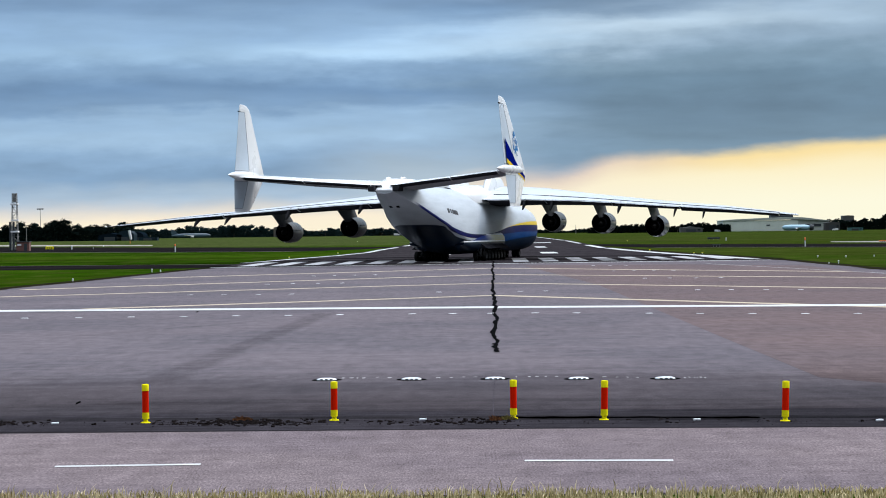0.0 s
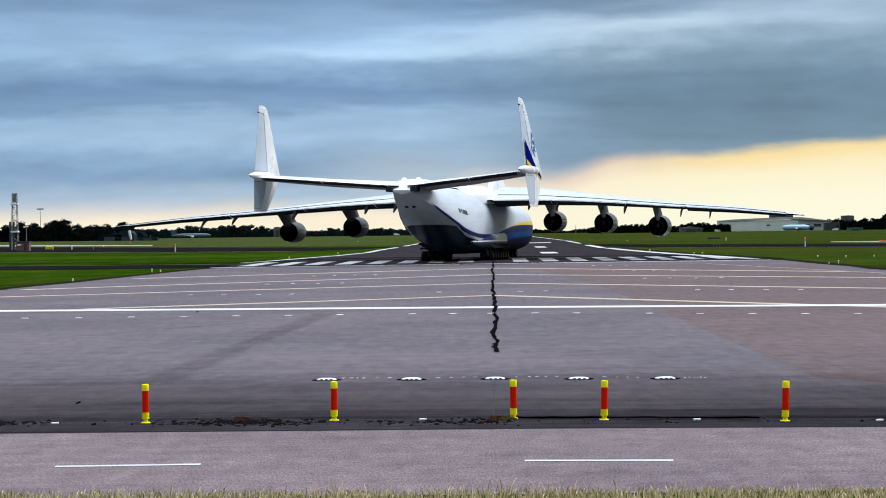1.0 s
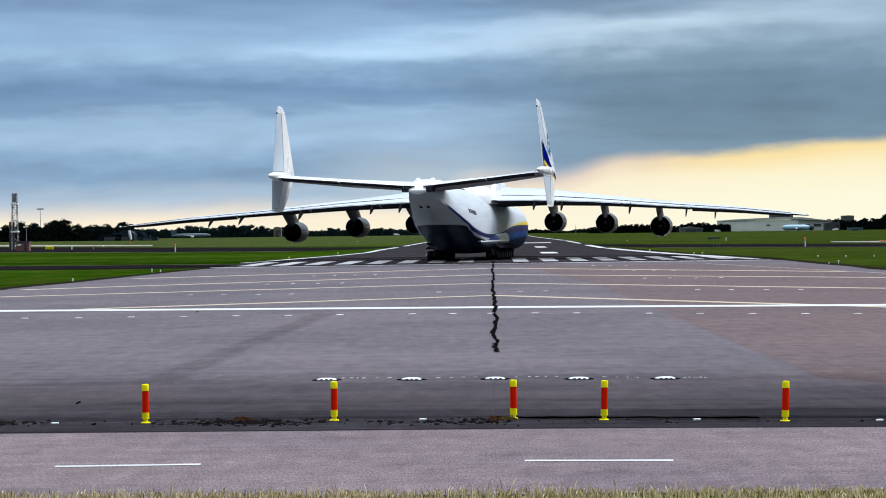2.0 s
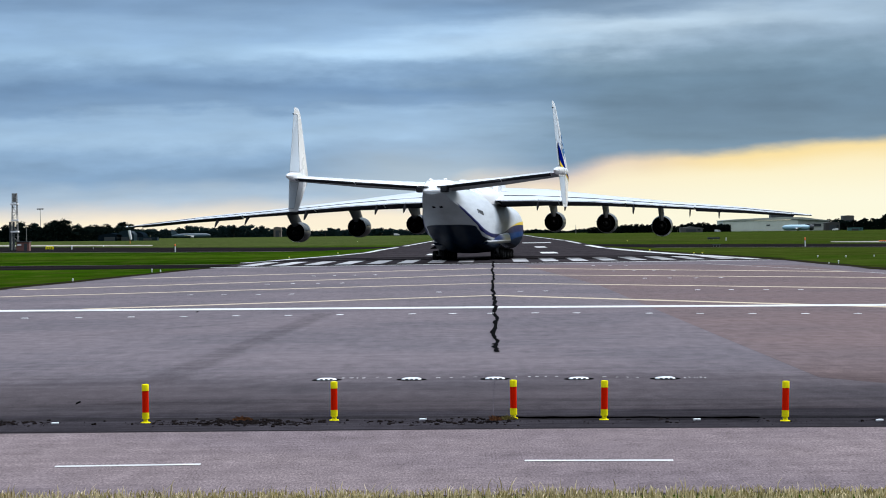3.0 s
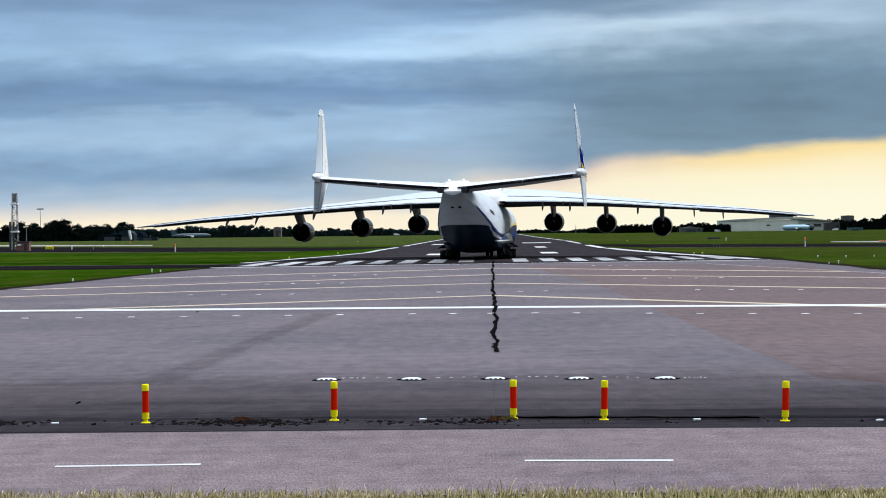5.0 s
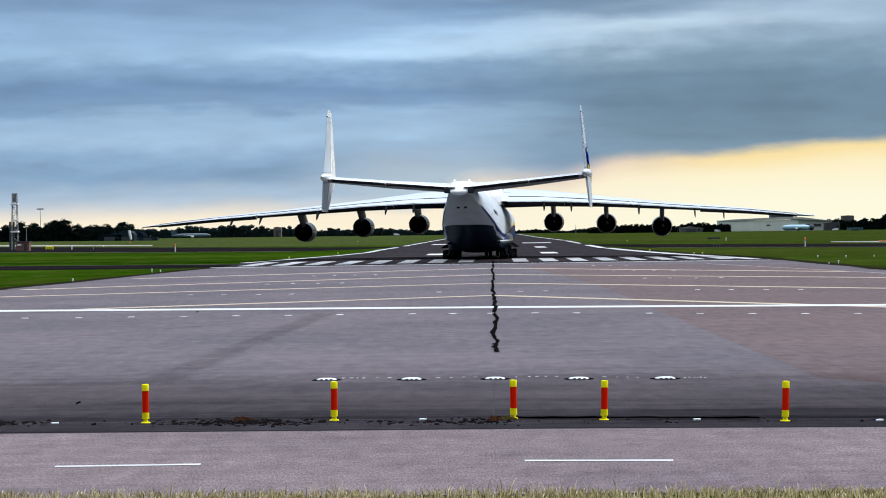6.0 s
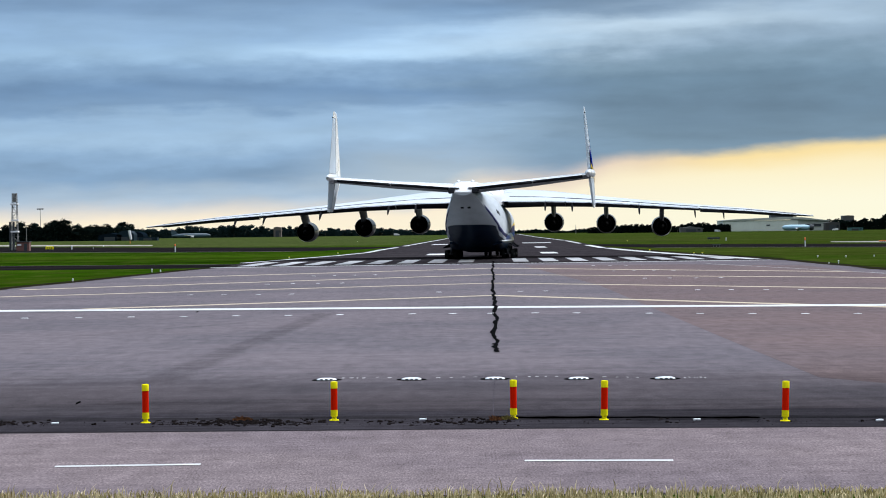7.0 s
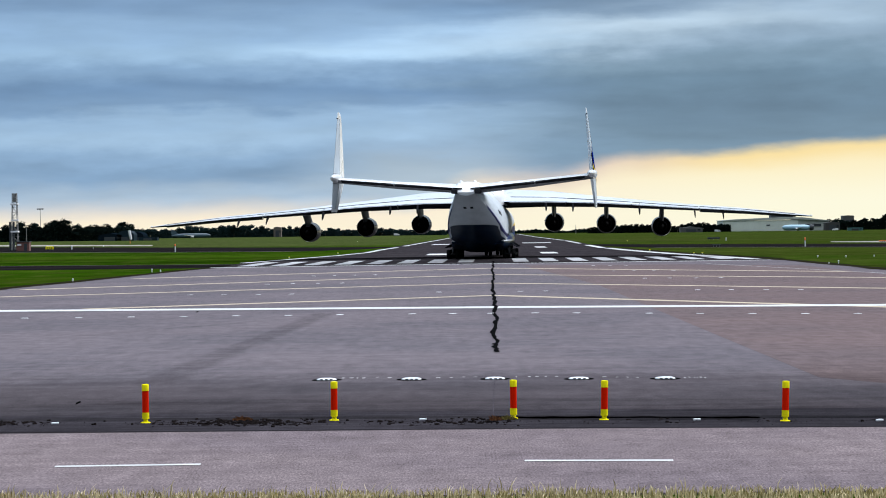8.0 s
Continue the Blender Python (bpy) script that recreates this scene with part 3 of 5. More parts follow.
mark("threshold_bar", between((-26.06, 233.78), (5.88, 239.95), 8)[:-1] + between((5.88, 239.95), (38.31, 243.65), 8), 2.0, M_LINE, runway, 0.014, "white bar across the threshold")
for i in range(16):
    side, n = (-1, i) if i < 8 else (1, i - 8)
    off = 3.4 + 3.62 * n
    y0 = 253 + (1.0 if side > 0 else -3.0) * n * 0.55
    mark("threshold_stripe", [on_axis(y0, side * off), on_axis(y0 + 30, side * off)], 1.9, M_STRIPE, runway)
for pts in ([(-25.71, 268.45), (-22.63, 294.56), (-17.08, 343.30), (-13.93, 384.44), on_axis(430, -23.6), on_axis(500, -23.0)], [on_axis(540, -23), on_axis(900, -23), on_axis(2000, -23)]):
    mark("edge_line", pts, 1.1, M_LINE, runway, 0.011)
for pts, w in (([(37.68, 253.13), (36.22, 287.64), (34.73, 308.94), (33.71, 340.87), (33.03, 374.95), (33.1, 420.83)], 1.9), ([(32.67, 428.56), (34.84, 503.38)], 1.6), ([(37.25, 566.99), (42.3, 720.0)], 1.2), ([(42.9, 745.0), on_axis(1100, 23), on_axis(2000, 23)], 1.1)):
    mark("edge_line", pts, w, M_LINE, runway, 0.018)
for name, x0, x1, yc, ln in (("designation_bar", -2.55, 1.3, 343, 20), ("designation_bar", 16.3, 19.0, 349, 22), ("designation_bar", 20.6, 22.9, 466, 30), ("designation_bar", -2.9, 1.9, 594, 30), ("touchdown_bar", 23.6, 31.9, 620, 24)):
    xm = (x0 + x1) / 2
    mark(name, [(xm - AXIS * ln / 2, yc - ln / 2), (xm + AXIS * ln / 2, yc + ln / 2)], x1 - x0, M_LINE, runway)
for y0 in range(420, 1700, 50):
    mark("centre_dash", [on_axis(y0), on_axis(y0 + 30)], 0.9, M_LINE, runway, 0.012)

# tar strip, relaid asphalt, rubbed tyre tracks and the sealed joint
rng = random.Random(4)
part("tar_strip", slab(bmesh.new(), [(-60, 43.4), (-8.67, 40.67), (-3.15, 40.47), (2.30, 40.30), (8.31, 39.85), (60, 38.1), (60, 43.0), (9.27, 43.89), (2.55, 44.26), (-3.46, 44.53), (-9.42, 44.24), (-60, 45.5)], -0.01, 0.004), M_TAR, apron, "dark tarred strip along the edge")
for pts, w in (([(-9.3, 43.35), (-3.4, 43.1), (1.2, 42.75), (5.2, 42.2), (9.2, 41.75), (40, 40.3)], 0.6), ([(0.9, 42.45), (2.4, 42.3), (4.4, 42.0), (6.3, 41.75)], 0.75)):
    part("tar_seal", stroke(bmesh.new(), [q for a, b in zip(pts, pts[1:]) for q in between(a, b, 14)], w, 0.007, 0.45, random.Random(9)), M_TARSEAL, apron, "black smear of sealing tar")
part("dark_joint", stroke(bmesh.new(), [(-24.94, 293.68), (-7.77, 305.08), (9.37, 299.38), (25.26, 295.85), (40.02, 287.07)], 7.0, 0.005), M_BITUMEN, runway, "dark sealed joint across the runway")
part("relaid_patch", slab(bmesh.new(), [(8.60, 226.17), (10.62, 142.68), (9.96, 93.32), (9.68, 69.68), (9.51, 53.01), (11.97, 48.47), (34.41, 139.08), (35.53, 206.82), (24.91, 221.74)], -0.01, 0.003), M_PATCH, apron, "reddish relaid asphalt")

flecks = random.Random(17)
for a, b in (((-2.69, 54.63), (-1.41, 54.71)), ((-0.22, 54.47), (0.97, 54.41)), ((1.85, 54.33), (3.22, 54.35)), ((4.08, 54.05), (5.19, 53.59)), ((6.11, 53.50), (6.67, 53.30))):
    q = 0.0
    while q < 0.95:
        ln = flecks.uniform(0.02, 0.10)
        p0 = (a[0] + (b[0] - a[0]) * q, a[1] + (b[1] - a[1]) * q + flecks.uniform(-0.12, 0.12))
        mark("paint_fleck", [p0, (p0[0] + (b[0] - a[0]) * ln, p0[1])], flecks.uniform(0.10, 0.28), M_LINE_WORN, apron)
        q += ln + flecks.uniform(0.05, 0.22)


def crack():
    r = random.Random(11)
    bm = bmesh.new()
    x0, y0 = (1.63, 65.48)
    x1, y1 = (6.22, 262.35)
    pts, n, drift = [], 120, 0.0
    for i in range(n + 1):
        s = (i / n) ** 1.8
        drift = drift * 0.72 + r.uniform(-0.05, 0.05)
        pts.append((x0 + (x1 - x0) * s + drift * (1 + 1.2 * s), y0 + (y1 - y0) * s))
    vs = []
    for i, (x, y) in enumerate(pts):
        w = (0.050 + 0.055 * r.random()) * (1 + 0.3 * i / n)
        vs.append((bm.verts.new((x - w, y, 0.018)), bm.verts.new((x + w, y, 0.018))))
    for a, b in zip(vs, vs[1:]):
        bm.faces.new((a[0], a[1], b[1], b[0]))
    part("sealed_joint", bm, M_BITUMEN, apron, "wavering black bitumen seal")
    bm = bmesh.new()
    x2, y2 = (0.98, 42.59)
    stroke(bm, [(1.27, 53.17), (1.12, 47.62), (x2, y2)], 0.018, 0.009)
    part("joint_line", bm, M_RESURFACED, apron)


crack()


def debris():
    """Broken flat flakes of tar, crumbs and a few tufts along the edge between road and apron."""
    r = random.Random(21)
    a, b = Vector((-9.32, 42.55, 0)), Vector((8.91, 40.95, 0))
    verts, faces = [], []

    def flake(p, wx, wy, h_):
        n, k0 = r.randint(5, 8), len(verts)
        turn_ = r.uniform(0, 6.28)
        rim = []
        for i in range(n):
            q = turn_ + 2 * math.pi * (i + r.uniform(-0.3, 0.3)) / n
            m = r.uniform(0.5, 1.0)
            rim.append((p.x + wx * m * math.cos(q), p.y + wy * m * math.sin(q)))
        verts.extend([(x, y, 0.002) for x, y in rim])
        verts.extend([(p.x + (x - p.x) * 0.8, p.y + (y - p.y) * 0.8, h_ * r.uniform(0.7, 1.2)) for x, y in rim])
        faces.append(tuple(range(k0 + n, k0 + 2 * n)))
        for i in range(n):
            faces.append((k0 + i, k0 + (i + 1) % n, k0 + n + (i + 1) % n, k0 + n + i))

    def spot():
        u = r.random()
        if u < 0.60:
            return r.triangular(0.18, 0.385, 0.30)
        if u < 0.72:
            return r.uniform(0.0, 0.07)
        if u < 0.92:
            return r.triangular(0.40, 0.585, 0.56)
        return r.random()
    for i in range(330):
        q = spot()
        flake(a.lerp(b, q) + Vector((0, r.gauss(0.05, 0.34), 0)), r.uniform(0.025, 0.085), r.uniform(0.05, 0.16), r.uniform(0.012, 0.035))
    for i in range(900):
        q = spot() if r.random() < 0.8 else r.random()
        flake(a.lerp(b, q) + Vector((0, r.gauss(0.0, 0.30), 0)), r.uniform(0.006, 0.026), r.uniform(0.01, 0.04), r.uniform(0.006, 0.02))
    me = bpy.data.meshes.new("roadside_debris")
    me.from_pydata(verts, [], faces)
    me.materials.append(M_SOIL)
    tagged(new("roadside_debris", me), "dark broken flakes of tar along the asphalt edge", "debris", kind="stuff")


def weed(at, reach, count, mat, label, seed):
    """A low tuft of dry weeds growing from the joint."""
    r = random.Random(seed)
    verts, faces = [], []
    for i in range(count):
        q, rad = r.uniform(0, 6.28), reach * math.sqrt(r.random())
        x, y = rad * math.cos(q), 0.8 * rad * math.sin(q)
        hgt = r.uniform(0.03, 0.11) * (1.25 - rad / reach)
        lean, ang, w = r.uniform(0.3, 1.2) * hgt, r.uniform(0, 6.28), r.uniform(0.004, 0.010)
        n = len(verts)
        verts += [(x - w, y, 0), (x + w, y, 0), (x + lean * math.cos(ang) * 0.5 + w, y + lean * math.sin(ang) * 0.5, hgt * 0.7), (x + lean * math.cos(ang), y + lean * math.sin(ang), hgt)]
        faces += [(n, n + 1, n + 2), (n, n + 2, n + 3)]
    me = bpy.data.meshes.new("weed_tuft")
    me.from_pydata(verts, [], faces)
    me.materials.append(mat)
    ob = new("weed_tuft", me)
    ob.matrix_basis = pose(at[0], at[1], 0.0)
    tagged(ob, label, "weeds")


M_WEED_DRY = foliage("dry_weed", (0.075, 0.030, 0.014), (0.16, 0.075, 0.035))
M_WEED_OLIVE = foliage("olive_weed", (0.055, 0.045, 0.014), (0.17, 0.14, 0.05))
debris()
weed((-4.14, 42.75), 0.22, 420, M_WEED_DRY, "low red-brown weed tuft in the joint", 4)
weed((1.28, 42.15), 0.20, 420, M_WEED_OLIVE, "olive dry weed tuft at the bollard foot", 5)
weed((1.02, 42.05), 0.16, 260, M_WEED_DRY, "low brown weed tuft beside the bollard", 6)

# ---- small lights and posts ----


def inset_light(at, width, ring=True, name="approach_light", label="low white inset approach light set in the asphalt"):
    e = empty(name, (at[0], at[1], 0.0))
    tagged(e, label, "airfield light", "inset approach lights")
    s = width / 0.62
    bm = bmesh.new()
    spin(bm, [(0.0, 0.27 * s), (0.028, 0.26 * s), (0.046, 0.20 * s), (0.052, 0.10 * s)], axis="Z", n=16, cap=True)
    if not ring:
        for v in bm.verts:
            v.co.z *= 0.45
    part("lamp_body", bm, M_LAMP if ring else M_DULL_LAMP, e, smooth=True)
    bm = bmesh.new()
    spin(bm, [(0.002, (0.41 if ring else 0.29) * s), (0.008, (0.40 if ring else 0.28) * s)], axis="Z", n=18, cap=True)
    part("base_ring", bm, M_BITUMEN, e, "black sealed base ring")
    for i in range(3 if ring else 0):
        bm = bmesh.new()
        box(bm, (-0.16 + 0.13 * i) * s, (-0.09 + 0.13 * i) * s, -0.28 * s, -0.22 * s, 0.018, 0.042)
        part("lens", bm, M_GLASS, e)
    return e


near_light = inset_light((-3.05, 54.1), 0.60)
for p in ((-0.85, 53.9), (1.30, 53.75), (3.43, 53.4), (5.61, 53.15)):
    copy_thing(near_light, pose(p[0], p[1], 0))
row_light = inset_light((-19.43, 96.95), 0.46, False)
for p in ((-16.91, 96.73), (-14.49, 96.86), (-12.04, 96.65), (-9.63, 96.78), (-7.18, 96.57), (-4.81, 96.71), (-1.45, 96.61), (0.41, 96.49), (2.18, 96.29), (4.20, 96.02), (6.06, 95.46), (9.26, 94.17), (11.43, 93.20), (13.67, 92.53), (15.89, 91.87), (18.07, 91.22),
          (-15.88, 130.87), (-13.70, 130.26), (-11.50, 129.75), (-9.46, 130.12), (15.66, 128.95), (17.66, 128.35), (19.74, 127.85), (21.70, 127.02), (-13.14, 155.95), (-11.30, 156.76), (-9.39, 156.71), (-7.53, 156.67), (15.47, 160.57), (17.41, 160.51), (19.33, 159.88), (21.18, 159.49),
          (-0.28, 130.61), (4.80, 130.37), (6.38, 130.33), (15.49, 190.01), (17.26, 189.72), (19.05, 189.15), (20.86, 189.37), (-11.37, 183.30), (-9.57, 183.93), (-7.82, 184.83), (-6.03, 185.01), (15.74, 219.24), (17.48, 218.71), (19.12, 218.61), (20.94, 219.10)):
    copy_thing(row_light, pose(p[0], p[1], 0))


def bollard(at, lean=0.0, turn=0.0):
    e = empty("bollard")
    e.matrix_basis = pose(at[0], at[1], 0.0, 0, lean, turn)
    tagged(e, "yellow and orange-red flexible reflective road bollard", "bollard", "roadside bollards")
    part("base_plate", spin(bmesh.new(), [(0.0, 0.10), (0.015, 0.097), (0.024, 0.07)], axis="Z", n=20, cap=True), M_POST_YELLOW, e, smooth=True)
    part("foot", spin(bmesh.new(), [(0.03, 0.05), (0.075, 0.045), (0.085, 0.06)], axis="Z", n=20), M_POST_YELLOW, e, smooth=True)
    part("lower_band", spin(bmesh.new(), [(0.085, 0.062), (0.09, 0.071), (0.215, 0.071)], axis="Z", n=24, cap=True), M_POST_YELLOW, e, "yellow reflective band", True)
    part("post", spin(bmesh.new(), [(0.213, 0.066), (0.66, 0.066)], axis="Z", n=24, cap=True), M_POST_RED, e, "orange-red sleeve", True)
    part("top_band", spin(bmesh.new(), [(0.655, 0.071), (0.775, 0.071), (0.787, 0.066), (0.79, 0.05)], axis="Z", n=24, cap=True), M_POST_YELLOW, e, "yellow reflective cap", True)
    return e


post = bollard((-6.07, 42.37))
for p, lean in (((-2.25, 42.44), 0.3), ((1.39, 42.35), 0.2), ((3.19, 41.86), 1.6), ((6.70, 41.15), 2.4)):
    copy_thing(post, pose(p[0], p[1], 0, 0, lean, 40))


def scrap(at, name, mat, label, size):
    bm = bmesh.new()
    box(bm, -size, size, -size * 0.6, size * 0.6, 0.0, size * (0.45 if name == "road_stud" else 0.25), size * 0.08)
    for v in bm.verts:
        v.co.x += 0.25 * v.co.y + 0.2 * v.co.z
        if name != "road_stud":
            v.co.y += 2.6 * v.co.x + 0.8 * abs(v.co.x)
    ob = part(name, bm, mat)
    ob.matrix_basis = pose(at[0], at[1], 0.004, 0, 0, 20)
    tagged(ob, label, "stud" if name == "road_stud" else "scrap")


for p in ((-7.91, 42.36), (5.00, 41.50), (8.51, 40.92), (-0.45, 42.27)):
    scrap(p, "road_stud", M_LAMP, "small white stud at the edge of the asphalt", 0.075)
scrap((-8.32, 47.49), "rubber_scrap", M_BITUMEN, "black scrap of rubber lying on asphalt", 0.10)
scrap((-12.00, 101.94), "rubber_scrap", M_BITUMEN, "black scrap of rubber lying on asphalt", 0.14)


def verge():
    """Tall dry grass on the bank in front of the road."""
    r = random.Random(5)
    verts, faces = [], []
    for i in range(13000):
        x = r.uniform(-7.6, 7.6)
        y = r.uniform(27.2, 30.45 - 0.045 * x)
        clump = 0.5 + 0.5 * noise.noise(Vector((x * 0.9, y * 0.9, 3.0)))
        hgt = r.uniform(0.04, 0.13) * (0.5 + 0.9 * clump)
        if r.random() < 0.05:
            hgt *= r.uniform(1.6, 2.6)
        w = r.uniform(0.004, 0.010)
        a, bend = r.uniform(0, 6.28), r.uniform(0.1, 0.7) * hgt
        dx, dy = math.cos(a) * bend, math.sin(a) * bend
        wx, wy = w, 0.3 * w * r.uniform(-1, 1)
        n = len(verts)
        verts += [(x - wx, y - wy, -0.03), (x + wx, y + wy, -0.03), (x + dx * 0.3 + wx * 0.8, y + dy * 0.3, hgt * 0.6), (x + dx * 0.3 - wx * 0.8, y + dy * 0.3, hgt * 0.6), (x + dx, y + dy, hgt)]
        faces += [(n, n + 1, n + 2, n + 3), (n + 3, n + 2, n + 4)]
    me = bpy.data.meshes.new("verge_grass")
    me.from_pydata(verts, [], faces)
    me.materials.append(M_BLADE)
    ob = new("verge_grass", me)
    tagged(ob, "tall half-dry grass along the road verge", "grass", kind="stuff")


verge()

# ---- far things ----

def tree_kind(seed, leaf, name="tree"):
    """A tree 10 m tall: tapered trunk, limbs and a crown of many leaf clumps in uneven boughs."""
    r = random.Random(seed)
    e = empty(name)
    bm = bmesh.new()
    rod(bm, (0, 0, -0.1), (r.uniform(-0.2, 0.2), 0, 3.2), 0.34, 0.22, 8)
    rod(bm, (0, 0, 3.1), (r.uniform(-0.4, 0.4), 0, 7.5), 0.22, 0.07, 8)
    boughs = []
    for i in range(11):
        q, up_ = r.uniform(0, 6.28), r.uniform(2.6, 8.2)
        reach = (2.6 if up_ < 6 else 1.6) * r.uniform(0.5, 1.15)
        tip = (reach * math.cos(q), reach * math.sin(q), up_ + r.uniform(0.3, 1.2))
        rod(bm, (0, 0, up_ - 0.8), tip, 0.09, 0.03, 5)
        boughs.append((tip, r.uniform(1.0, 1.9)))
    boughs.append(((r.uniform(-0.5, 0.5), 0, 8.6), 1.3))
    part("trunk", bm, M_BARK, e, "brown bark")
    verts, faces = [], []
    for (bx, by, bz), rad in boughs:
        for i in range(85):
            v = Vector((r.gauss(0, 1), r.gauss(0, 1), r.gauss(0, 1))).normalized() * rad * r.uniform(0.45, 1.05)
            c = Vector((bx, by, bz)) + Vector((v.x * 1.15, v.y * 1.15, v.z * 0.85))
            if c.z < 0.6:
                continue
            s = r.uniform(0.22, 0.5)
            a = Vector((r.gauss(0, 1), r.gauss(0, 1), r.gauss(0, 1))).normalized()
            b = a.orthogonal().normalized()
            n = len(verts)
            verts += [c - a * s, c - b * s * 0.7, c + a * s, c + b * s * 0.7]
            faces.append((n, n + 1, n + 2, n + 3))
    me = bpy.data.meshes.new("crown")
    me.from_pydata(verts, [], faces)
    me.materials.append(leaf)
    crown = new("crown", me)
    crown.parent = e
    return e


def tree_row(kinds, y, marks, spread, rng, label, group):
    """Trees along a row at distance y; marks are (x, height) along the skyline, filled in between."""
    for (xa, ha), (xb, hb) in zip(marks, marks[1:]):
        n = max(1, round(abs(xb - xa) / (0.55 * (ha + hb) / 2)))
        for i in range(n):
            q = (i + rng.random() * 0.7) / n
            hgt = (ha + (hb - ha) * q) * rng.uniform(0.86, 1.06)
            s = hgt / 10.0
            m = pose(xa + (xb - xa) * q, y + rng.uniform(-spread, spread), -0.03, 0, 0, rng.uniform(0, 360)) @ Matrix.Diagonal((s * rng.uniform(0.95, 1.25), s * rng.uniform(0.95, 1.25), s, 1))
            t = copy_thing(kinds[rng.randrange(len(kinds))], m)
            tagged(t, label, "tree", group)


def thicket(y, marks, share, mat, seed, label):
    """Dense undergrowth below a row of trees, as clumps of leaves."""
    r = random.Random(seed)
    verts, faces = [], []
    for (xa, ha), (xb, hb) in zip(marks, marks[1:]):
        n = int(abs(xb - xa) * (ha + hb) / 2 * share * 17)
        for i in range(n):
            q = r.random()
            hgt = (ha + (hb - ha) * q) * share
            c = Vector((xa + (xb - xa) * q, y + r.uniform(-3, 3), hgt * r.random() * (0.8 + 0.3 * noise.noise(Vector((xa + (xb - xa) * q, 0, seed)) * 0.25))))
            s = r.uniform(0.35, 0.85)
            a = Vector((r.gauss(0, 1), r.gauss(0, 0.6), r.gauss(0, 1))).normalized()
            b = Vector((r.gauss(0, 1), 0.3, r.gauss(0, 1))).normalized()
            k = len(verts)
            verts += [c - a * s, c - b * s * 0.8, c + a * s, c + b * s * 0.8]
            faces.append((k, k + 1, k + 2, k + 3))
    me = bpy.data.meshes.new("undergrowth")
    me.from_pydata(verts, [], faces)
    me.materials.append(mat)
    tagged(new("undergrowth", me), label, "undergrowth", kind="stuff")


def skyline(*tops):
    """(x, height) along a row from points on its top edge."""
    return [(p[0], p[2]) for p in tops]


def plant_woods():
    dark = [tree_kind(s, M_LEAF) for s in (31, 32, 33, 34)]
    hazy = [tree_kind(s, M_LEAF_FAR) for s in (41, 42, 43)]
    spots = [(-330, 1480), (-345, 1500), (-360, 1490), (-375, 1510), (-420, 2100), (-440, 2120), (-460, 2110)]
    for t, (x, y) in zip(dark + hazy, spots):
        t.matrix_basis = pose(x, y, -0.03)
        tagged(t, "dark leafy tree in a far wood", "tree", "far trees")
    rng = random.Random(8)
    rows_ = (
        (dark, 1390, skyline((-316.83, 1390.00, 11.74), (-294.30, 1390.00, 10.73), (-289.78, 1390.00, 12.18), (-283.01, 1390.00, 12.47), (-271.74, 1390.00, 12.71), (-261.21, 1390.00, 13.34), (-259.36, 1390.00, 11.07), (-256.70, 1390.00, 13.66), (-252.18, 1390.00, 14.36), (-248.44, 1390.00, 13.19), (-246.23, 1390.00, 9.78), (-237.95, 1390.00, 11.19), (-228.19, 1390.00, 10.70), (-222.91, 1390.00, 11.76), (-216.92, 1390.00, 10.19), (-207.93, 1390.00, 8.20)), 5, M_LEAF, "dark leafy tree in a far wood"),
        (dark, 1420, skyline((-220.83, 1420.00, 10.70), (-217.73, 1420.00, 12.97), (-213.89, 1420.00, 12.92), (-210.10, 1420.00, 9.81)), 3, M_LEAF, "tall round dark tree above the wood"),
        (hazy, 2000, skyline((-301.87, 2000.00, 11.24), (-282.97, 2000.00, 9.93), (-261.36, 2000.00, 9.14), (-239.70, 2000.00, 12.13), (-226.20, 2000.00, 10.88), (-215.92, 2000.00, 11.30), (-207.24, 2000.00, 13.90), (-187.80, 2000.00, 12.59), (-179.19, 2000.00, 9.79), (-169.44, 2000.00, 10.75), (-158.67, 2000.00, 7.92), (-150.52, 2000.00, 11.07), (-137.02, 2000.00, 9.83), (-128.96, 2000.00, 5.95), (-112.74, 2000.00, 6.30), (-103.51, 2000.00, 9.98), (-97.07, 2000.00, 6.12), (-72.19, 2000.00, 6.90), (-55.97, 2000.00, 7.79), (-45.17, 2000.00, 6.58), (-23.56, 2000.00, 5.25), (3.47, 2000.00, 5.47)), 8, M_LEAF_FAR, "far tree with haze painted into its leaves"),
        (dark, 2350, skyline((4.07, 2350.00, 5.12), (48.51, 2350.00, 3.96), (89.80, 2350.00, 4.11), (102.52, 2350.00, 5.23), (127.90, 2350.00, 3.02), (143.77, 2350.00, 2.83), (148.88, 2350.00, 4.68), (156.50, 2350.00, 4.59), (169.20, 2350.00, 5.07)), 6, M_LEAF, "low dark tree beyond the runway"),
        (dark, 1950, skyline((135.13, 1950.00, 4.92), (143.58, 1950.00, 6.40), (158.87, 1950.00, 6.75), (169.43, 1950.00, 8.21), (181.55, 1950.00, 8.59), (198.42, 1950.00, 8.39), (208.94, 1950.00, 6.69), (217.37, 1950.00, 6.59), (225.84, 1950.00, 9.65), (240.60, 1950.00, 10.00), (252.18, 1950.00, 8.81), (267.98, 1950.00, 8.10)), 8, M_LEAF, "dark leafy tree in the wood beside the hangar"),
        (dark, 2150, skyline((390.20, 2150.00, 9.74), (400.10, 2150.00, 11.95), (407.08, 2150.00, 12.45), (414.03, 2150.00, 10.62), (425.65, 2150.00, 10.48), (432.65, 2150.00, 12.72), (442.53, 2150.00, 13.19), (448.94, 2150.00, 15.44), (459.99, 2150.00, 15.89), (486.12, 2150.00, 13.84)), 8, M_LEAF, "dark leafy tree behind the airfield buildings"),
    )
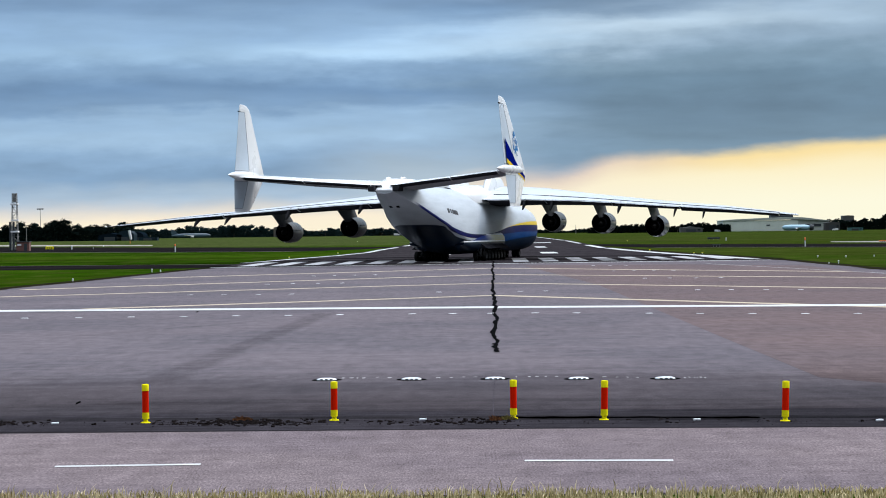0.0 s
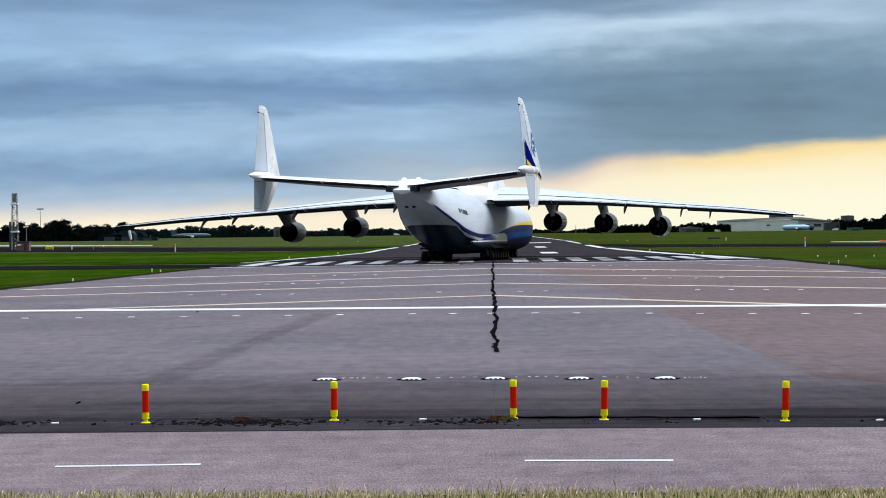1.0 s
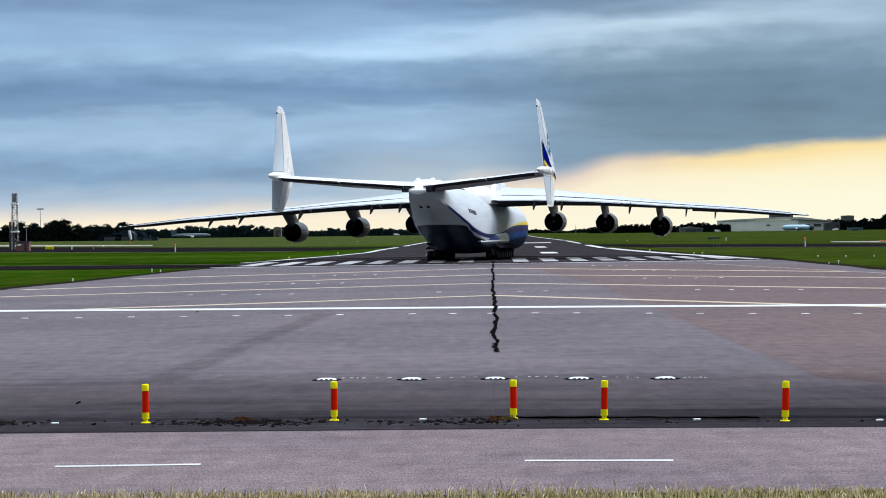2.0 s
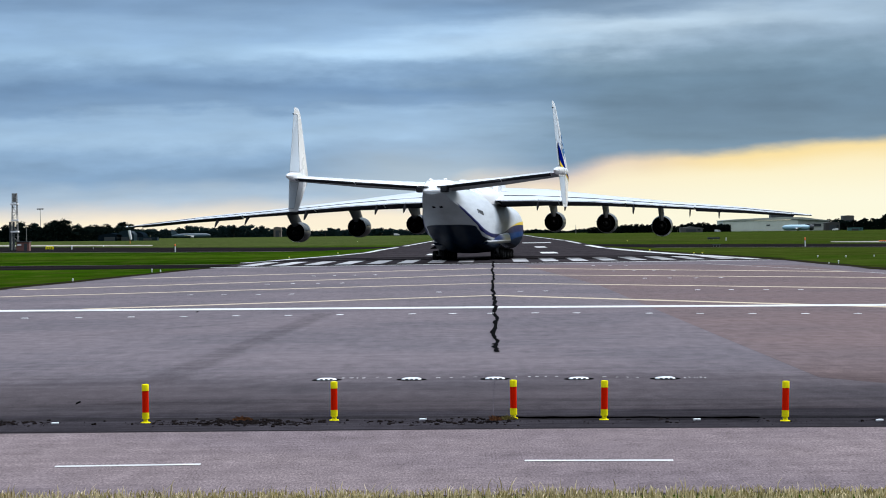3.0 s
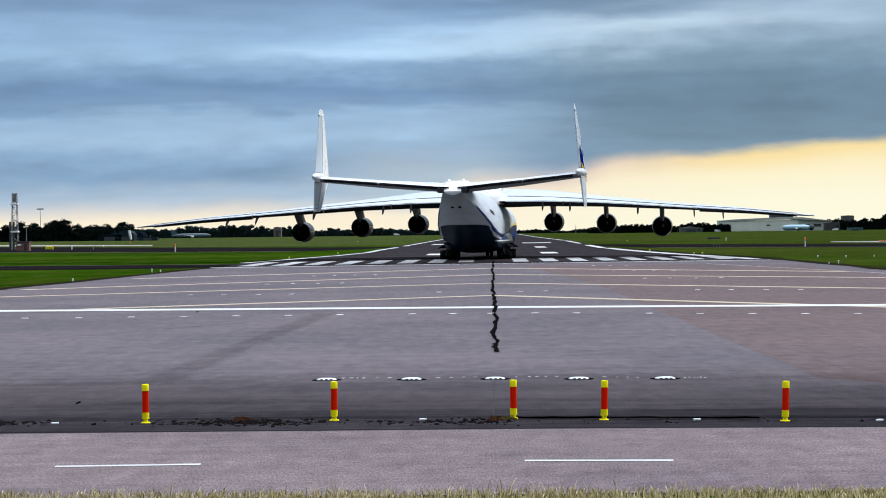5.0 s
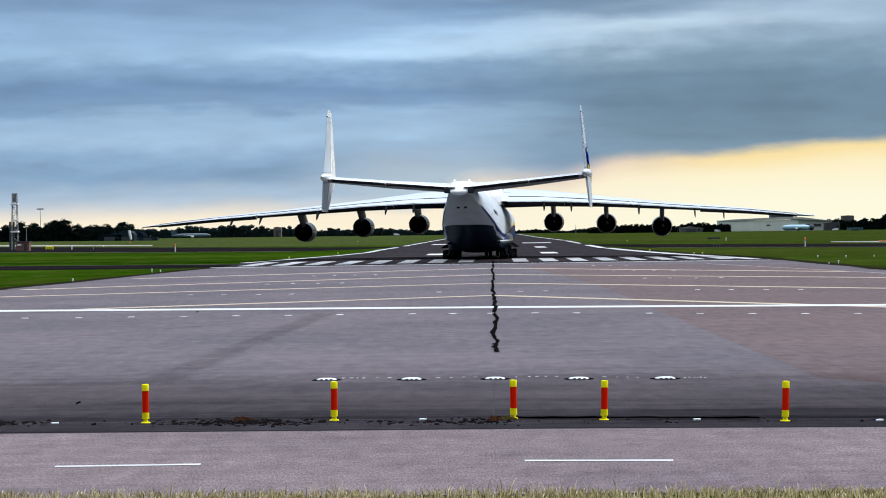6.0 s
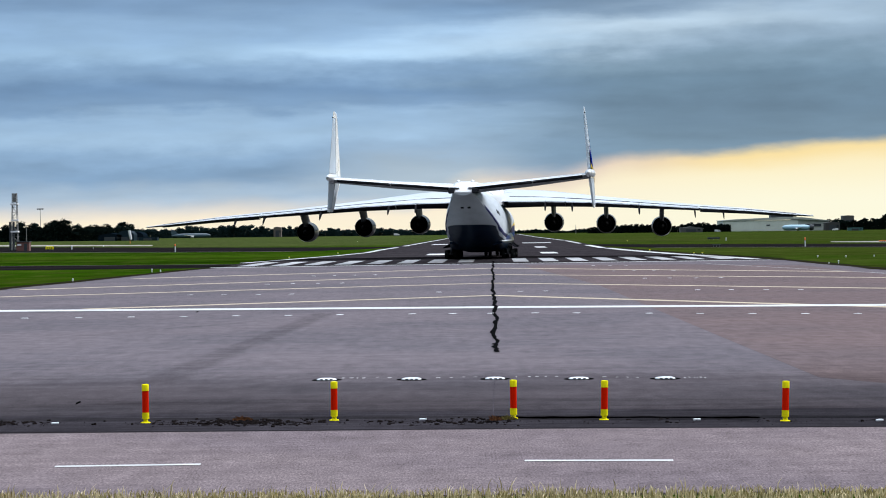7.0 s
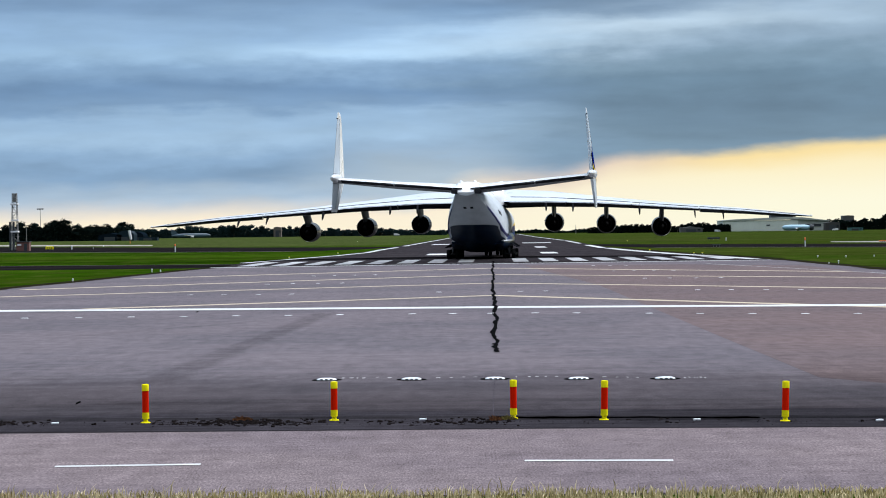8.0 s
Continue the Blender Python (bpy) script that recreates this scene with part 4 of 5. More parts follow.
    for i, (kinds, y, marks, spread, leaf, label) in enumerate(rows_):
        tree_row(kinds, y, marks, spread, rng, label, "far trees")
        thicket(y - 3, marks, 0.92, leaf, 60 + i, "dense dark undergrowth below far trees")


plant_woods()


def hangar():
    x0, x1, y = 276.2, 380.2, 2060.0
    e = empty("hangar", ((x0 + x1) / 2, y, -0.03))
    tagged(e, "wide pale green-grey metal hangar with a low grey roof", "hangar")
    w, dp, eave, ridge = (x1 - x0) / 2, 45.0, 10.6, 13.6
    turn = 22.0                      # where the pale front ends and the grey lean-to begins
    bm = bmesh.new()
    front = [(-w, 0), (turn, 0), (turn, eave), (-w, eave)]
    loft(bm, [[(x, 0, z) for x, z in front], [(x, dp, z) for x, z in front]])
    part("wall", bm, M_SHEET, e, "pale green-grey sheet front")
    bm = bmesh.new()
    lean = [(turn + 0.05, 0), (w, 0), (w, 9.4), (turn + 0.05, 11.6)]
    loft(bm, [[(x, 0.8, z) for x, z in lean], [(x, dp, z) for x, z in lean]])
    part("lean_to", bm, M_ROOF, e, "grey lean-to with a sloping roof")
    bm = bmesh.new()
    ends = [(-w - 0.6, eave - 0.2), (-w - 0.6, eave + 0.4), (-w * 0.75, eave + 1.4), (turn - 14, ridge), (turn + 4, ridge - 0.3), (w + 0.6, 9.9), (w + 0.6, 9.4), (turn + 0.3, eave + 0.6)]
    loft(bm, [[(x, -0.8, z) for x, z in ends], [(x, dp + 0.5, z) for x, z in ends]])
    part("roof", bm, M_ROOF, e)
    n = 10
    step = (turn + w) * 0.9 / n
    for i in range(n):
        a = -w + 1.5 + i * step
        bm = bmesh.new()
        box(bm, a, a + step - 0.12, -0.25, 0.1, 0.1, eave - 1.3, 0.05)
        part("door_panel", bm, M_SHEET, e)
    for i in range(n + 1):
        bm = bmesh.new()
        box(bm, -w + 0.4 + i * (turn + w - 0.8) / n - 0.15, -w + 0.4 + i * (turn + w - 0.8) / n + 0.15, -0.42, 0.1, eave - 1.1, eave - 0.25, 0.03)
        part("eave_bracket", bm, M_ROOF, e)
    bm = bmesh.new()
    box(bm, 0.56 * w, 0.86 * w, 0.4, 0.9, 4.2, 6.6, 0.05)
    part("doorway", bm, M_SHED, e, "dark open doorway")
    bm = bmesh.new()
    box(bm, -0.18 * w, -0.11 * w, -0.5, 0.1, 5.2, 6.4, 0.05)
    part("sign_panel", bm, M_SHED, e)
    bm = bmesh.new()
    box(bm, -4.2, 18.0, 6.0, 16.0, ridge - 1.2, 16.4, 0.2)
    part("roof_plant_room", bm, M_SHED, e, "dark flat plant room on the roof")


hangar()


def shed(name, px, half, depth, wall_h, top_h, mat, label, round_top=False):
    e = empty(name, (px[0], px[1], -0.03))
    tagged(e, label, "building")
    bm = bmesh.new()
    if round_top:
        prof = [(half * math.cos(math.pi * i / 14), wall_h + (top_h - wall_h) * math.sin(math.pi * i / 14)) for i in range(15)]
        prof = [(half, 0)] + prof + [(-half, 0)]
        loft(bm, [[(x, 0, z) for x, z in prof], [(x, depth, z) for x, z in prof]])
    else:
        prof = [(-half, 0), (half, 0), (half, wall_h), (0, top_h), (-half, wall_h)]
        loft(bm, [[(x, 0, z) for x, z in prof], [(x, depth, z) for x, z in prof]])
    part("wall", bm, mat, e)
    bm = bmesh.new()
    box(bm, -half * 0.5, half * 0.4, -0.3, 0.1, 0.1, wall_h * 0.7, 0.05)
    part("door", bm, M_SHED, e)
    bm = bmesh.new()
    box(bm, half * 0.55, half * 0.8, -0.3, 0.1, wall_h * 0.4, wall_h * 0.7, 0.05)
    part("window", bm, M_GLASS, e)
    return e


# far sheds and van: the bluish haze of distance is put into their colours
M_HAZE = surface("hazed_blue_grey", (0.010, 0.021, 0.029), 0.7, vary=0.25, scale=0.3, specular=0.05)
M_HAZE_DARK = surface("hazed_dark_blue", (0.005, 0.010, 0.015), 0.8, vary=0.25, scale=0.3, specular=0.0)
shed("low_shed", (-211.63, 1330.00, 0.97), 7.5, 20, 3.6, 5.0, M_HAZE_DARK, "dark blue-grey gabled shed before the wood")
shed("round_shed", (-201.93, 1330.00, 0.86), 5.5, 20, 3.4, 6.4, M_HAZE, "blue-grey shed with a rounded roof", True)
shed("round_shed", (-197.66, 1345.00, 0.75), 5.0, 20, 3.0, 5.6, M_HAZE_DARK, "dark shed with a rounded roof", True)
shed("low_shed", (-184.74, 1310.00, 0.03), 5.8, 8, 2.0, 2.2, M_HAZE, "low grey shed in the grass")
shed("service_building", (-155.03, 1960.00, 3.07), 3.6, 8, 9.0, 9.6, surface("beige_render", (0.10, 0.085, 0.07), 0.8, vary=0.1, scale=0.2), "narrow beige service building among trees")
shed("low_shed", (226.12, 1900.00, 1.21), 10.0, 12, 4.0, 5.2, surface("grey_block", (0.06, 0.063, 0.063), 0.8, vary=0.1, scale=0.1), "low grey shed beside the hangar")
shed("annex", (380.63, 2040.00, 1.60), 7.0, 12, 7.5, 8.5, surface("brown_grey_block", (0.03, 0.03, 0.03), 0.8, vary=0.15, scale=0.1), "dark annex beside the hangar")
shed("tower_block", (446.55, 2300.00, 1.11), 6.0, 14, 15.5, 15.8, surface("dark_block", (0.06, 0.058, 0.056), 0.8, vary=0.15, scale=0.1), "dark flat-topped block above the trees")
shed("container", (355.31, 1800.00, 1.63), 6.5, 3, 2.6, 2.7, surface("teal_steel", (0.03, 0.10, 0.10), 0.6, vary=0.12, scale=0.3), "teal storage container on the grass")


def parked_plane(at, length, radius, turn, mat, label, tail=True):
    e = empty("parked_aircraft", (at[0], at[1], 0.0), turn)
    tagged(e, label, "aircraft")
    z = radius + 0.45
    L = length / 2
    part("fuselage", spin(bmesh.new(), [(-L, 0.15), (-L * 0.94, radius * 0.55), (-L * 0.82, radius * 0.92), (-L * 0.6, radius), (L * 0.45, radius), (L * 0.75, radius * 0.7), (L, radius * 0.15)], (0, 0, z), axis="X", n=20, cap=True), mat, e, smooth=True)
    bm = bmesh.new()
    for s in (-1, 1):
        loft(bm, [[(-L * 0.2, s * radius * 0.6, z - 0.5), (L * 0.15, s * radius * 0.6, z - 0.5), (L * 0.15, s * radius * 0.6, z - 0.1), (-L * 0.2, s * radius * 0.6, z - 0.1)],
                  [(L * 0.12, s * L * 0.85, z + 0.3), (L * 0.26, s * L * 0.85, z + 0.3), (L * 0.26, s * L * 0.85, z + 0.5), (L * 0.12, s * L * 0.85, z + 0.5)]])
    part("wing", bm, M_WHITE, e)
    if tail:
        bm = bmesh.new()
        loft(bm, [[(L * 0.62, -0.18, z + radius * 0.5), (L * 0.98, -0.18, z + radius * 0.5), (L * 0.98, 0.18, z + radius * 0.5), (L * 0.62, 0.18, z + radius * 0.5)],
                  [(L * 0.86, -0.1, z + radius * 2.7), (L * 1.04, -0.1, z + radius * 2.7), (L * 1.04, 0.1, z + radius * 2.7), (L * 0.86, 0.1, z + radius * 2.7)]])
        part("fin", bm, mat, e)
    for s in (-1, 1):
        part("engine", spin(bmesh.new(), [(-1.6, 0.6), (-1.4, 0.8), (0.6, 0.75), (1.4, 0.45)], (-L * 0.08, s * L * 0.33, z - 1.1), axis="X", n=14, cap=True), M_WHITE, e, smooth=True)
        bm = bmesh.new()
        rod(bm, (0, s * 1.4, 0.45), (0, s * 1.7, 0.45), 0.45, n=12)
        rod(bm, (0, s * 1.5, 0.45), (0, s * 1.5, z - 0.6), 0.12, n=8)
        part("gear", bm, M_TYRE, e)
    bm = bmesh.new()
    rod(bm, (-L * 0.75, 0, 0.4), (-L * 0.75, 0, z - radius * 0.8), 0.1, n=8)
    rod(bm, (-L * 0.75, -0.3, 0.35), (-L * 0.75, 0.3, 0.35), 0.35, n=12)
    part("gear", bm, M_TYRE, e)
    return e


# the airliner's hull colour has the distance haze mixed in
parked_plane((-216.80, 1800.00, 3.52), 34, 1.9, 180, surface("hazed_airliner", (0.032, 0.062, 0.085), 0.5, vary=0.1, scale=0.2), "blue and white parked airliner by the trees, haze in its hull colour")
bulk = parked_plane((336.24, 1980.00, -0.09), 30, 2.7, 0, M_PALEBLUE, "pale blue parked aircraft hull by the hangar", False)
part("end_ring", spin(bmesh.new(), [(15.2, 0.2), (14.8, 2.3), (12.4, 2.95), (11.0, 2.85)], (0, 0, 3.15), axis="X", n=20), M_SHED, bulk, "dark open end", True)


def van(at, turn, mat, label):
    e = empty("van", (at[0], at[1], 0.0), turn)
    tagged(e, label, "van")
    prof = [(-2.6, 0.4), (2.5, 0.4), (2.6, 1.1), (1.7, 1.35), (1.0, 2.2), (-2.5, 2.25), (-2.65, 1.2)]
    bm = loft(bmesh.new(), [[(x, -0.95, z) for x, z in prof], [(x, 0.95, z) for x, z in prof]])
    part("body", bm, mat, e)
    bm = bmesh.new()
    box(bm, 0.2, 1.2, -0.97, 0.97, 1.45, 2.0, 0.05)
    part("window", bm, M_GLASS, e)
    for x in (-1.6, 1.6):
        for s in (-1, 1):
            bm = bmesh.new()
            rod(bm, (x, s * 0.8, 0.36), (x, s * 1.0, 0.36), 0.36, n=14)
            part("wheel", bm, M_TYRE, e)


van((249.74, 1900.00, 0.93), 0, M_LAMP, "white van parked by the hangar")
van((347.16, 1850.00, 0.28), 180, M_LAMP, "white van parked on the far grass")
van((-41.93, 1900.00, 2.84), 0, M_LAMP, "white van on the far perimeter")
van((-73.77, 1900.00, 2.19), 180, M_HAZE, "grey-blue van on the far perimeter")


def lattice_tower():
    p = (-113.78, 556.15)
    e = empty("lattice_tower", (p[0], p[1], -0.03))
    tagged(e, "grey lattice tower with antenna panels and white platforms", "tower")
    hgt, w0, w1 = 15.2, 0.85, 0.55
    def half(z):
        return w0 + (w1 - w0) * z / hgt
    for sx in (-1, 1):
        for sy in (-1, 1):
            part("leg", rod(bmesh.new(), (sx * w0, sy * w0, 0), (sx * w1, sy * w1, hgt), 0.09, n=6), M_LATTICE, e)
    n = 12
    for i in range(n):
        z0, z1 = hgt * i / n, hgt * (i + 1) / n
        bm = bmesh.new()
        for sy in (-1, 1):
            s = 1 if i % 2 else -1
            rod(bm, (-s * half(z0), sy * half(z0), z0), (s * half(z1), sy * half(z1), z1), 0.045, n=5)
            rod(bm, (-half(z1), sy * half(z1), z1), (half(z1), sy * half(z1), z1), 0.045, n=5)
            rod(bm, (sy * half(z0), -half(z0), z0), (sy * half(z1), half(z1), z1), 0.045, n=5)
        part("brace", bm, M_LATTICE, e)
    for z, w, mat in ((12.3, 0.95, M_LAMP), (8.0, 0.95, M_LAMP), (5.0, 1.0, M_LAMP)):
        bm = bmesh.new()
        box(bm, -w, w, -w, w, z - 0.22, z + 0.22, 0.04)
        part("platform", bm, mat, e)
    bm = bmesh.new()
    box(bm, -0.45, 0.45, -0.6, 0.6, 12.8, 15.1, 0.05)
    part("antenna_panel", bm, M_LATTICE, e)
    for x in (-1.15, -0.2):
        bm = bmesh.new()
        box(bm, x - 0.25, x + 0.25, -0.8, -0.4, 0.0, 7.6, 0.05)
        part("cable_tray", bm, M_SHED, e)
    q = (-106.60, 531.55)
    h_ = empty("equipment_hut", (q[0], q[1], -0.03))
    tagged(h_, "small red-brown equipment hut at the tower", "hut")
    bm = bmesh.new()
    box(bm, -1.6, 1.6, -1.2, 1.2, 0.0, 2.3, 0.03)
    part("wall", bm, M_BRICK, h_)
    bm = bmesh.new()
    box(bm, -1.75, 1.75, -1.35, 1.35, 2.3, 2.48, 0.03)
    part("roof", bm, M_SHED, h_)
    bm = bmesh.new()
    box(bm, -1.35, -0.35, -1.26, -1.18, 1.35, 1.8, 0.01)
    part("sign_panel", bm, M_LAMP, h_, "blank white sign")
    bm = bmesh.new()
    box(bm, 0.3, 1.1, -1.26, -1.18, 0.1, 1.9, 0.01)
    part("door", bm, M_SHED, h_)


lattice_tower()


def light_mast(at, hgt, head, label, name="light_mast"):
    e = empty(name, (at[0], at[1], -0.03))
    tagged(e, label, "mast")
    part("pole", rod(bmesh.new(), (0, 0, 0), (0, 0, hgt), 0.26, 0.14, 10), M_LATTICE, e)
    if head:
        bm = bmesh.new()
        box(bm, -head, head, -0.3, 0.3, hgt - 0.35, hgt + 0.25, 0.08)
        part("lamp_frame", bm, M_LATTICE, e)
        for i in range(4):
            bm = bmesh.new()
            x = -head * 0.8 + i * head * 1.6 / 3
            box(bm, x - 0.3, x + 0.3, -0.75, -0.25, hgt - 0.75, hgt - 0.2, 0.06)
            part("floodlight", bm, M_GREY, e)
    return e


light_mast((-287.35, 1493.73), 23.1, 2.4, "tall slim floodlight mast with a flat head")
light_mast((-231.39, 1161.96), 8.43, 0, "slim grey pole in the grass", "pole")
light_mast((120.86, 1900.00, 2.97), 8.0, 0, "thin pole on the far skyline", "pole")


def windsock():
    p = (-138.43, 923.10)
    e = empty("windsock", (p[0], p[1], -0.03))
    tagged(e, "limp white windsock hanging on an orange-footed pole", "windsock")
    part("pole", rod(bmesh.new(), (0.35, 0, 0), (0.35, 0, 5.8), 0.10, 0.06, 8), M_ORANGE, e)
    rings = []
    for z, r_, dx in ((5.8, 0.55, 0.0), (5.0, 0.58, 0.1), (3.8, 0.62, 0.35), (2.6, 0.55, 0.55), (1.7, 0.42, 0.7)):
        rings.append([(dx + r_ * math.cos(2 * math.pi * i / 14) * (1 + 0.1 * math.cos(i * 2)), r_ * math.sin(2 * math.pi * i / 14), z) for i in range(14)])
    part("sock", loft(bmesh.new(), rings), M_LAMP, e, "limp white cloth sock", True)


windsock()


def marker(at, hgt, r, cap, label, name, group):
    e = empty(name, (at[0], at[1], -0.03))
    tagged(e, label, "marker", group)
    part("stem", rod(bmesh.new(), (0, 0, 0), (0, 0, hgt * 0.72), r * 0.7, n=10), M_LAMP, e)
    part("head", spin(bmesh.new(), [(hgt * 0.68, r * 0.6), (hgt * 0.72, r), (hgt * 0.95, r), (hgt, r * 0.5)], axis="Z", n=14, cap=True), cap, e, smooth=True)
    return e


for p in ((-57.94, 452.25), (70.11, 404.68)):
    marker(p, 1.75, 0.17, M_ORANGE, "white marker post with an orange head in the grass", "marker_post", "orange marker posts")
for p, hh in (((-30.90, 174.34), 0.26), ((-29.73, 213.38), 0.34), ((-28.79, 212.82), 0.26), ((39.28, 212.88), 0.22), ((40.44, 213.84), 0.36), ((-100.00, 563.20), 1.1), ((84.03, 620.36), 0.9), ((-96.33, 575.82), 0.5), ((-110.56, 680.75), 0.6)):
    marker(p, hh, max(0.07, hh * 0.2), M_LAMP, "small white marker post at the grass edge", "marker_post", "white marker posts")
for p in ((47.18, 263.35), (50.19, 260.49), (54.11, 262.47)):
    marker(p, 0.22, 0.11, M_LAMP, "low white runway edge light in grass", "edge_light", "runway edge lights")
for p in ((-33.73, 827.32), (57.37, 650.84), (37.61, 313.47), (38.73, 312.24), (35.69, 360.82), (-23.30, 316.71), (-18.88, 375.40)):
    marker(p, 0.22, 0.13, M_POST_YELLOW, "low yellow runway edge light", "edge_light", "runway edge lights")


def airfield_sign(at, half, hgt, mat, label):
    e = empty("airfield_sign", (at[0], at[1], -0.03))
    tagged(e, label, "sign")
    bm = bmesh.new()
    box(bm, -half, half, -0.12, 0.12, 0.25, hgt, 0.05)
    part("panel", bm, mat, e)
    for x in (-half * 0.7, 0, half * 0.7):
        part("leg", rod(bmesh.new(), (x, 0, 0), (x, 0, 0.3), 0.06, n=8), M_LATTICE, e)
    for i in range(3):
        bm = bmesh.new()
        box(bm, -half * 0.7 + i * half * 0.5, -half * 0.4 + i * half * 0.5, -0.14, -0.11, hgt * 0.45, hgt * 0.75)
        part("letter_bar", bm, M_SHED, e)


airfield_sign((-103.71, 551.36), 1.05, 1.0, M_POST_YELLOW, "yellow airfield direction sign with black bars")
airfield_sign((100.59, 478.30), 0.8, 0.55, M_ORANGE, "orange airfield sign board with dark bars")
airfield_sign((87.06, 672.24), 2.0, 0.8, M_SHED, "dark low sign board seen from behind")
airfield_sign((55.91, 427.36), 0.9, 0.5, M_SHED, "dark low sign board beside the taxiway")

# ---- the aircraft: origin on the ground under the main wheels, nose along +y; d is metres behind the nose ----
aircraft = empty("cargo_aircraft")
tagged(aircraft, "huge white six-engined cargo aircraft with twin tail fins and blue belly", "aircraft")


def Y(d):
    return 41.0 - d


def hull_ring(d, bottom, mid, top, half, above, below, chine, n=64):
    """A section widest at the height mid; above and below set how square its halves are, chine how far the lower half is a shallow keel under a sharp edge."""
    ring = []
    for i in range(n):
        q = 2 * math.pi * i / n
        c, s = math.cos(q), math.sin(q)
        if s >= -1e-9:
            x, z = half * math.copysign(abs(c) ** (2 / above), c), mid + (top - mid) * max(s, 0.0) ** (2 / above)
        else:
            x0, z0 = half * math.copysign(abs(c) ** (2 / below), c), mid - (mid - bottom) * abs(s) ** (2 / below)
            x1, z1 = half * c, mid - (mid - bottom) * (1 - abs(c) ** 1.5)
            x, z = x0 + (x1 - x0) * chine, z0 + (z1 - z0) * chine
        ring.append((x, Y(d), z))
    return ring


# d, bottom, widest height, top, half width, squareness above and below, chine
hull_rows = ((5.4, 3.4, 3.9, 4.3, 0.4, 2.2, 2.2, 0), (5.8, 2.6, 3.9, 4.9, 1.1, 2.2, 2.2, 0), (6.7, 2.0, 4.0, 5.6, 1.75, 2.2, 2.3, 0), (8.1, 1.5, 4.1, 6.3, 2.3, 2.2, 2.4, 0), (10.6, 1.15, 4.2, 7.0, 2.8, 2.2, 2.6, 0), (14.1, 1.0, 4.3, 7.4, 3.15, 2.2, 2.8, 0),
             (18.1, 0.95, 4.4, 7.6, 3.35, 2.2, 3.0, 0), (26, 0.9, 4.5, 7.8, 3.5, 2.2, 3.0, 0), (34, 0.85, 4.4, 8.3, 3.6, 2.1, 3.0, 0), (42, 0.85, 4.2, 8.8, 3.66, 2.0, 3.0, 0), (48, 0.85, 3.7, 9.05, 3.72, 2.0, 3.0, 0), (52, 1.05, 3.2, 9.15, 3.75, 2.0, 3.0, 0.1),
             (56, 1.55, 3.15, 9.2, 3.75, 1.95, 2.8, 0.55), (60, 2.25, 3.6, 9.22, 3.68, 1.9, 2.4, 1), (64, 3.35, 4.6, 9.25, 3.4, 1.9, 2.0, 1), (67.5, 4.4, 5.5, 9.3, 2.98, 1.9, 2.0, 1), (71, 5.5, 6.5, 9.35, 2.35, 2.0, 2.0, 1), (75, 6.8, 7.5, 9.35, 1.72, 2.4, 2.0, 1),
             (77, 7.55, 8.02, 9.0, 1.34, 3.0, 2.0, 1), (78.3, 8.12, 8.36, 8.46, 1.06, 3.0, 2.0, 1))
hull = part("fuselage", loft(bmesh.new(), [hull_ring(*r) for r in hull_rows]), M_HULL, aircraft, "white hull, dark blue belly, navy and yellow ribbon", True, 26)


def hull_at(d):
    for a, b in zip(hull_rows, hull_rows[1:]):
        if a[0] <= d <= b[0]:
            q = (d - a[0]) / (b[0] - a[0])
            return [u + (v - u) * q for u, v in zip(a, b)]


def hull_side(d, z):
    """Half width of the hull at a station and height above its widest line."""
    _, low, mid, top, half, above, below, chine = hull_at(d)
    return half * (1 - ((z - mid) / (top - mid)) ** above) ** (1 / above)


def foil(chord, thick, n=12):
    """Section points from the trailing edge over the top to the nose and back underneath: (back from the leading edge, up)."""
    pts = []
    for i in range(n + 1):
        q = 0.5 + 0.5 * math.cos(math.pi * i / n)
        z = 5 * thick * (0.2969 * math.sqrt(q) - 0.126 * q - 0.3516 * q * q + 0.2843 * q ** 3 - 0.1036 * q ** 4)
        pts.append((q * chord, z * chord * 1.15))
    for i in range(1, n):
        q = 0.5 - 0.5 * math.cos(math.pi * i / n)
        z = 5 * thick * (0.2969 * math.sqrt(q) - 0.126 * q - 0.3516 * q * q + 0.2843 * q ** 3 - 0.1036 * q ** 4)
        pts.append((q * chord, -z * chord * 1.25))
    return pts


# x out, d of the leading edge, chord, height of the trailing edge, incidence, thickness
WING = ((2.6, 26.6, 17.6, 7.78, 3.0, 0.125), (9.0, 30.9, 14.8, 7.70, 3.0, 0.125), (17.0, 36.2, 11.0, 7.35, 1.7, 0.110), (27.0, 42.8, 8.0, 6.54, 1.5, 0.095), (35.0, 48.0, 5.7, 5.95, 1.3, 0.09), (42.5, 52.9, 3.5, 5.20, 0.2, 0.08), (44.2, 54.3, 2.2, 5.0, 0.2, 0.05))


def wing_at(x):
    for a, b in zip(WING, WING[1:]):
        if x <= b[0]:
            q = (x - a[0]) / (b[0] - a[0])
            return [u + (v - u) * q for u, v in zip(a, b)]
    return list(WING[-1])


def wing_ring(row, side):
    x, d, c, zt, inc, th = row
    out = []
    for back, z in foil(c, th):
        out.append((side * x, Y(d + back), zt + (c - back) * math.tan(radians(inc)) + z))
    return out


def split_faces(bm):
    """Give downward faces the darker second material, which paints in their shade."""
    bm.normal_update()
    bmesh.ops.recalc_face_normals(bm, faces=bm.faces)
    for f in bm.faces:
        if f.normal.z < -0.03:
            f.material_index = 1


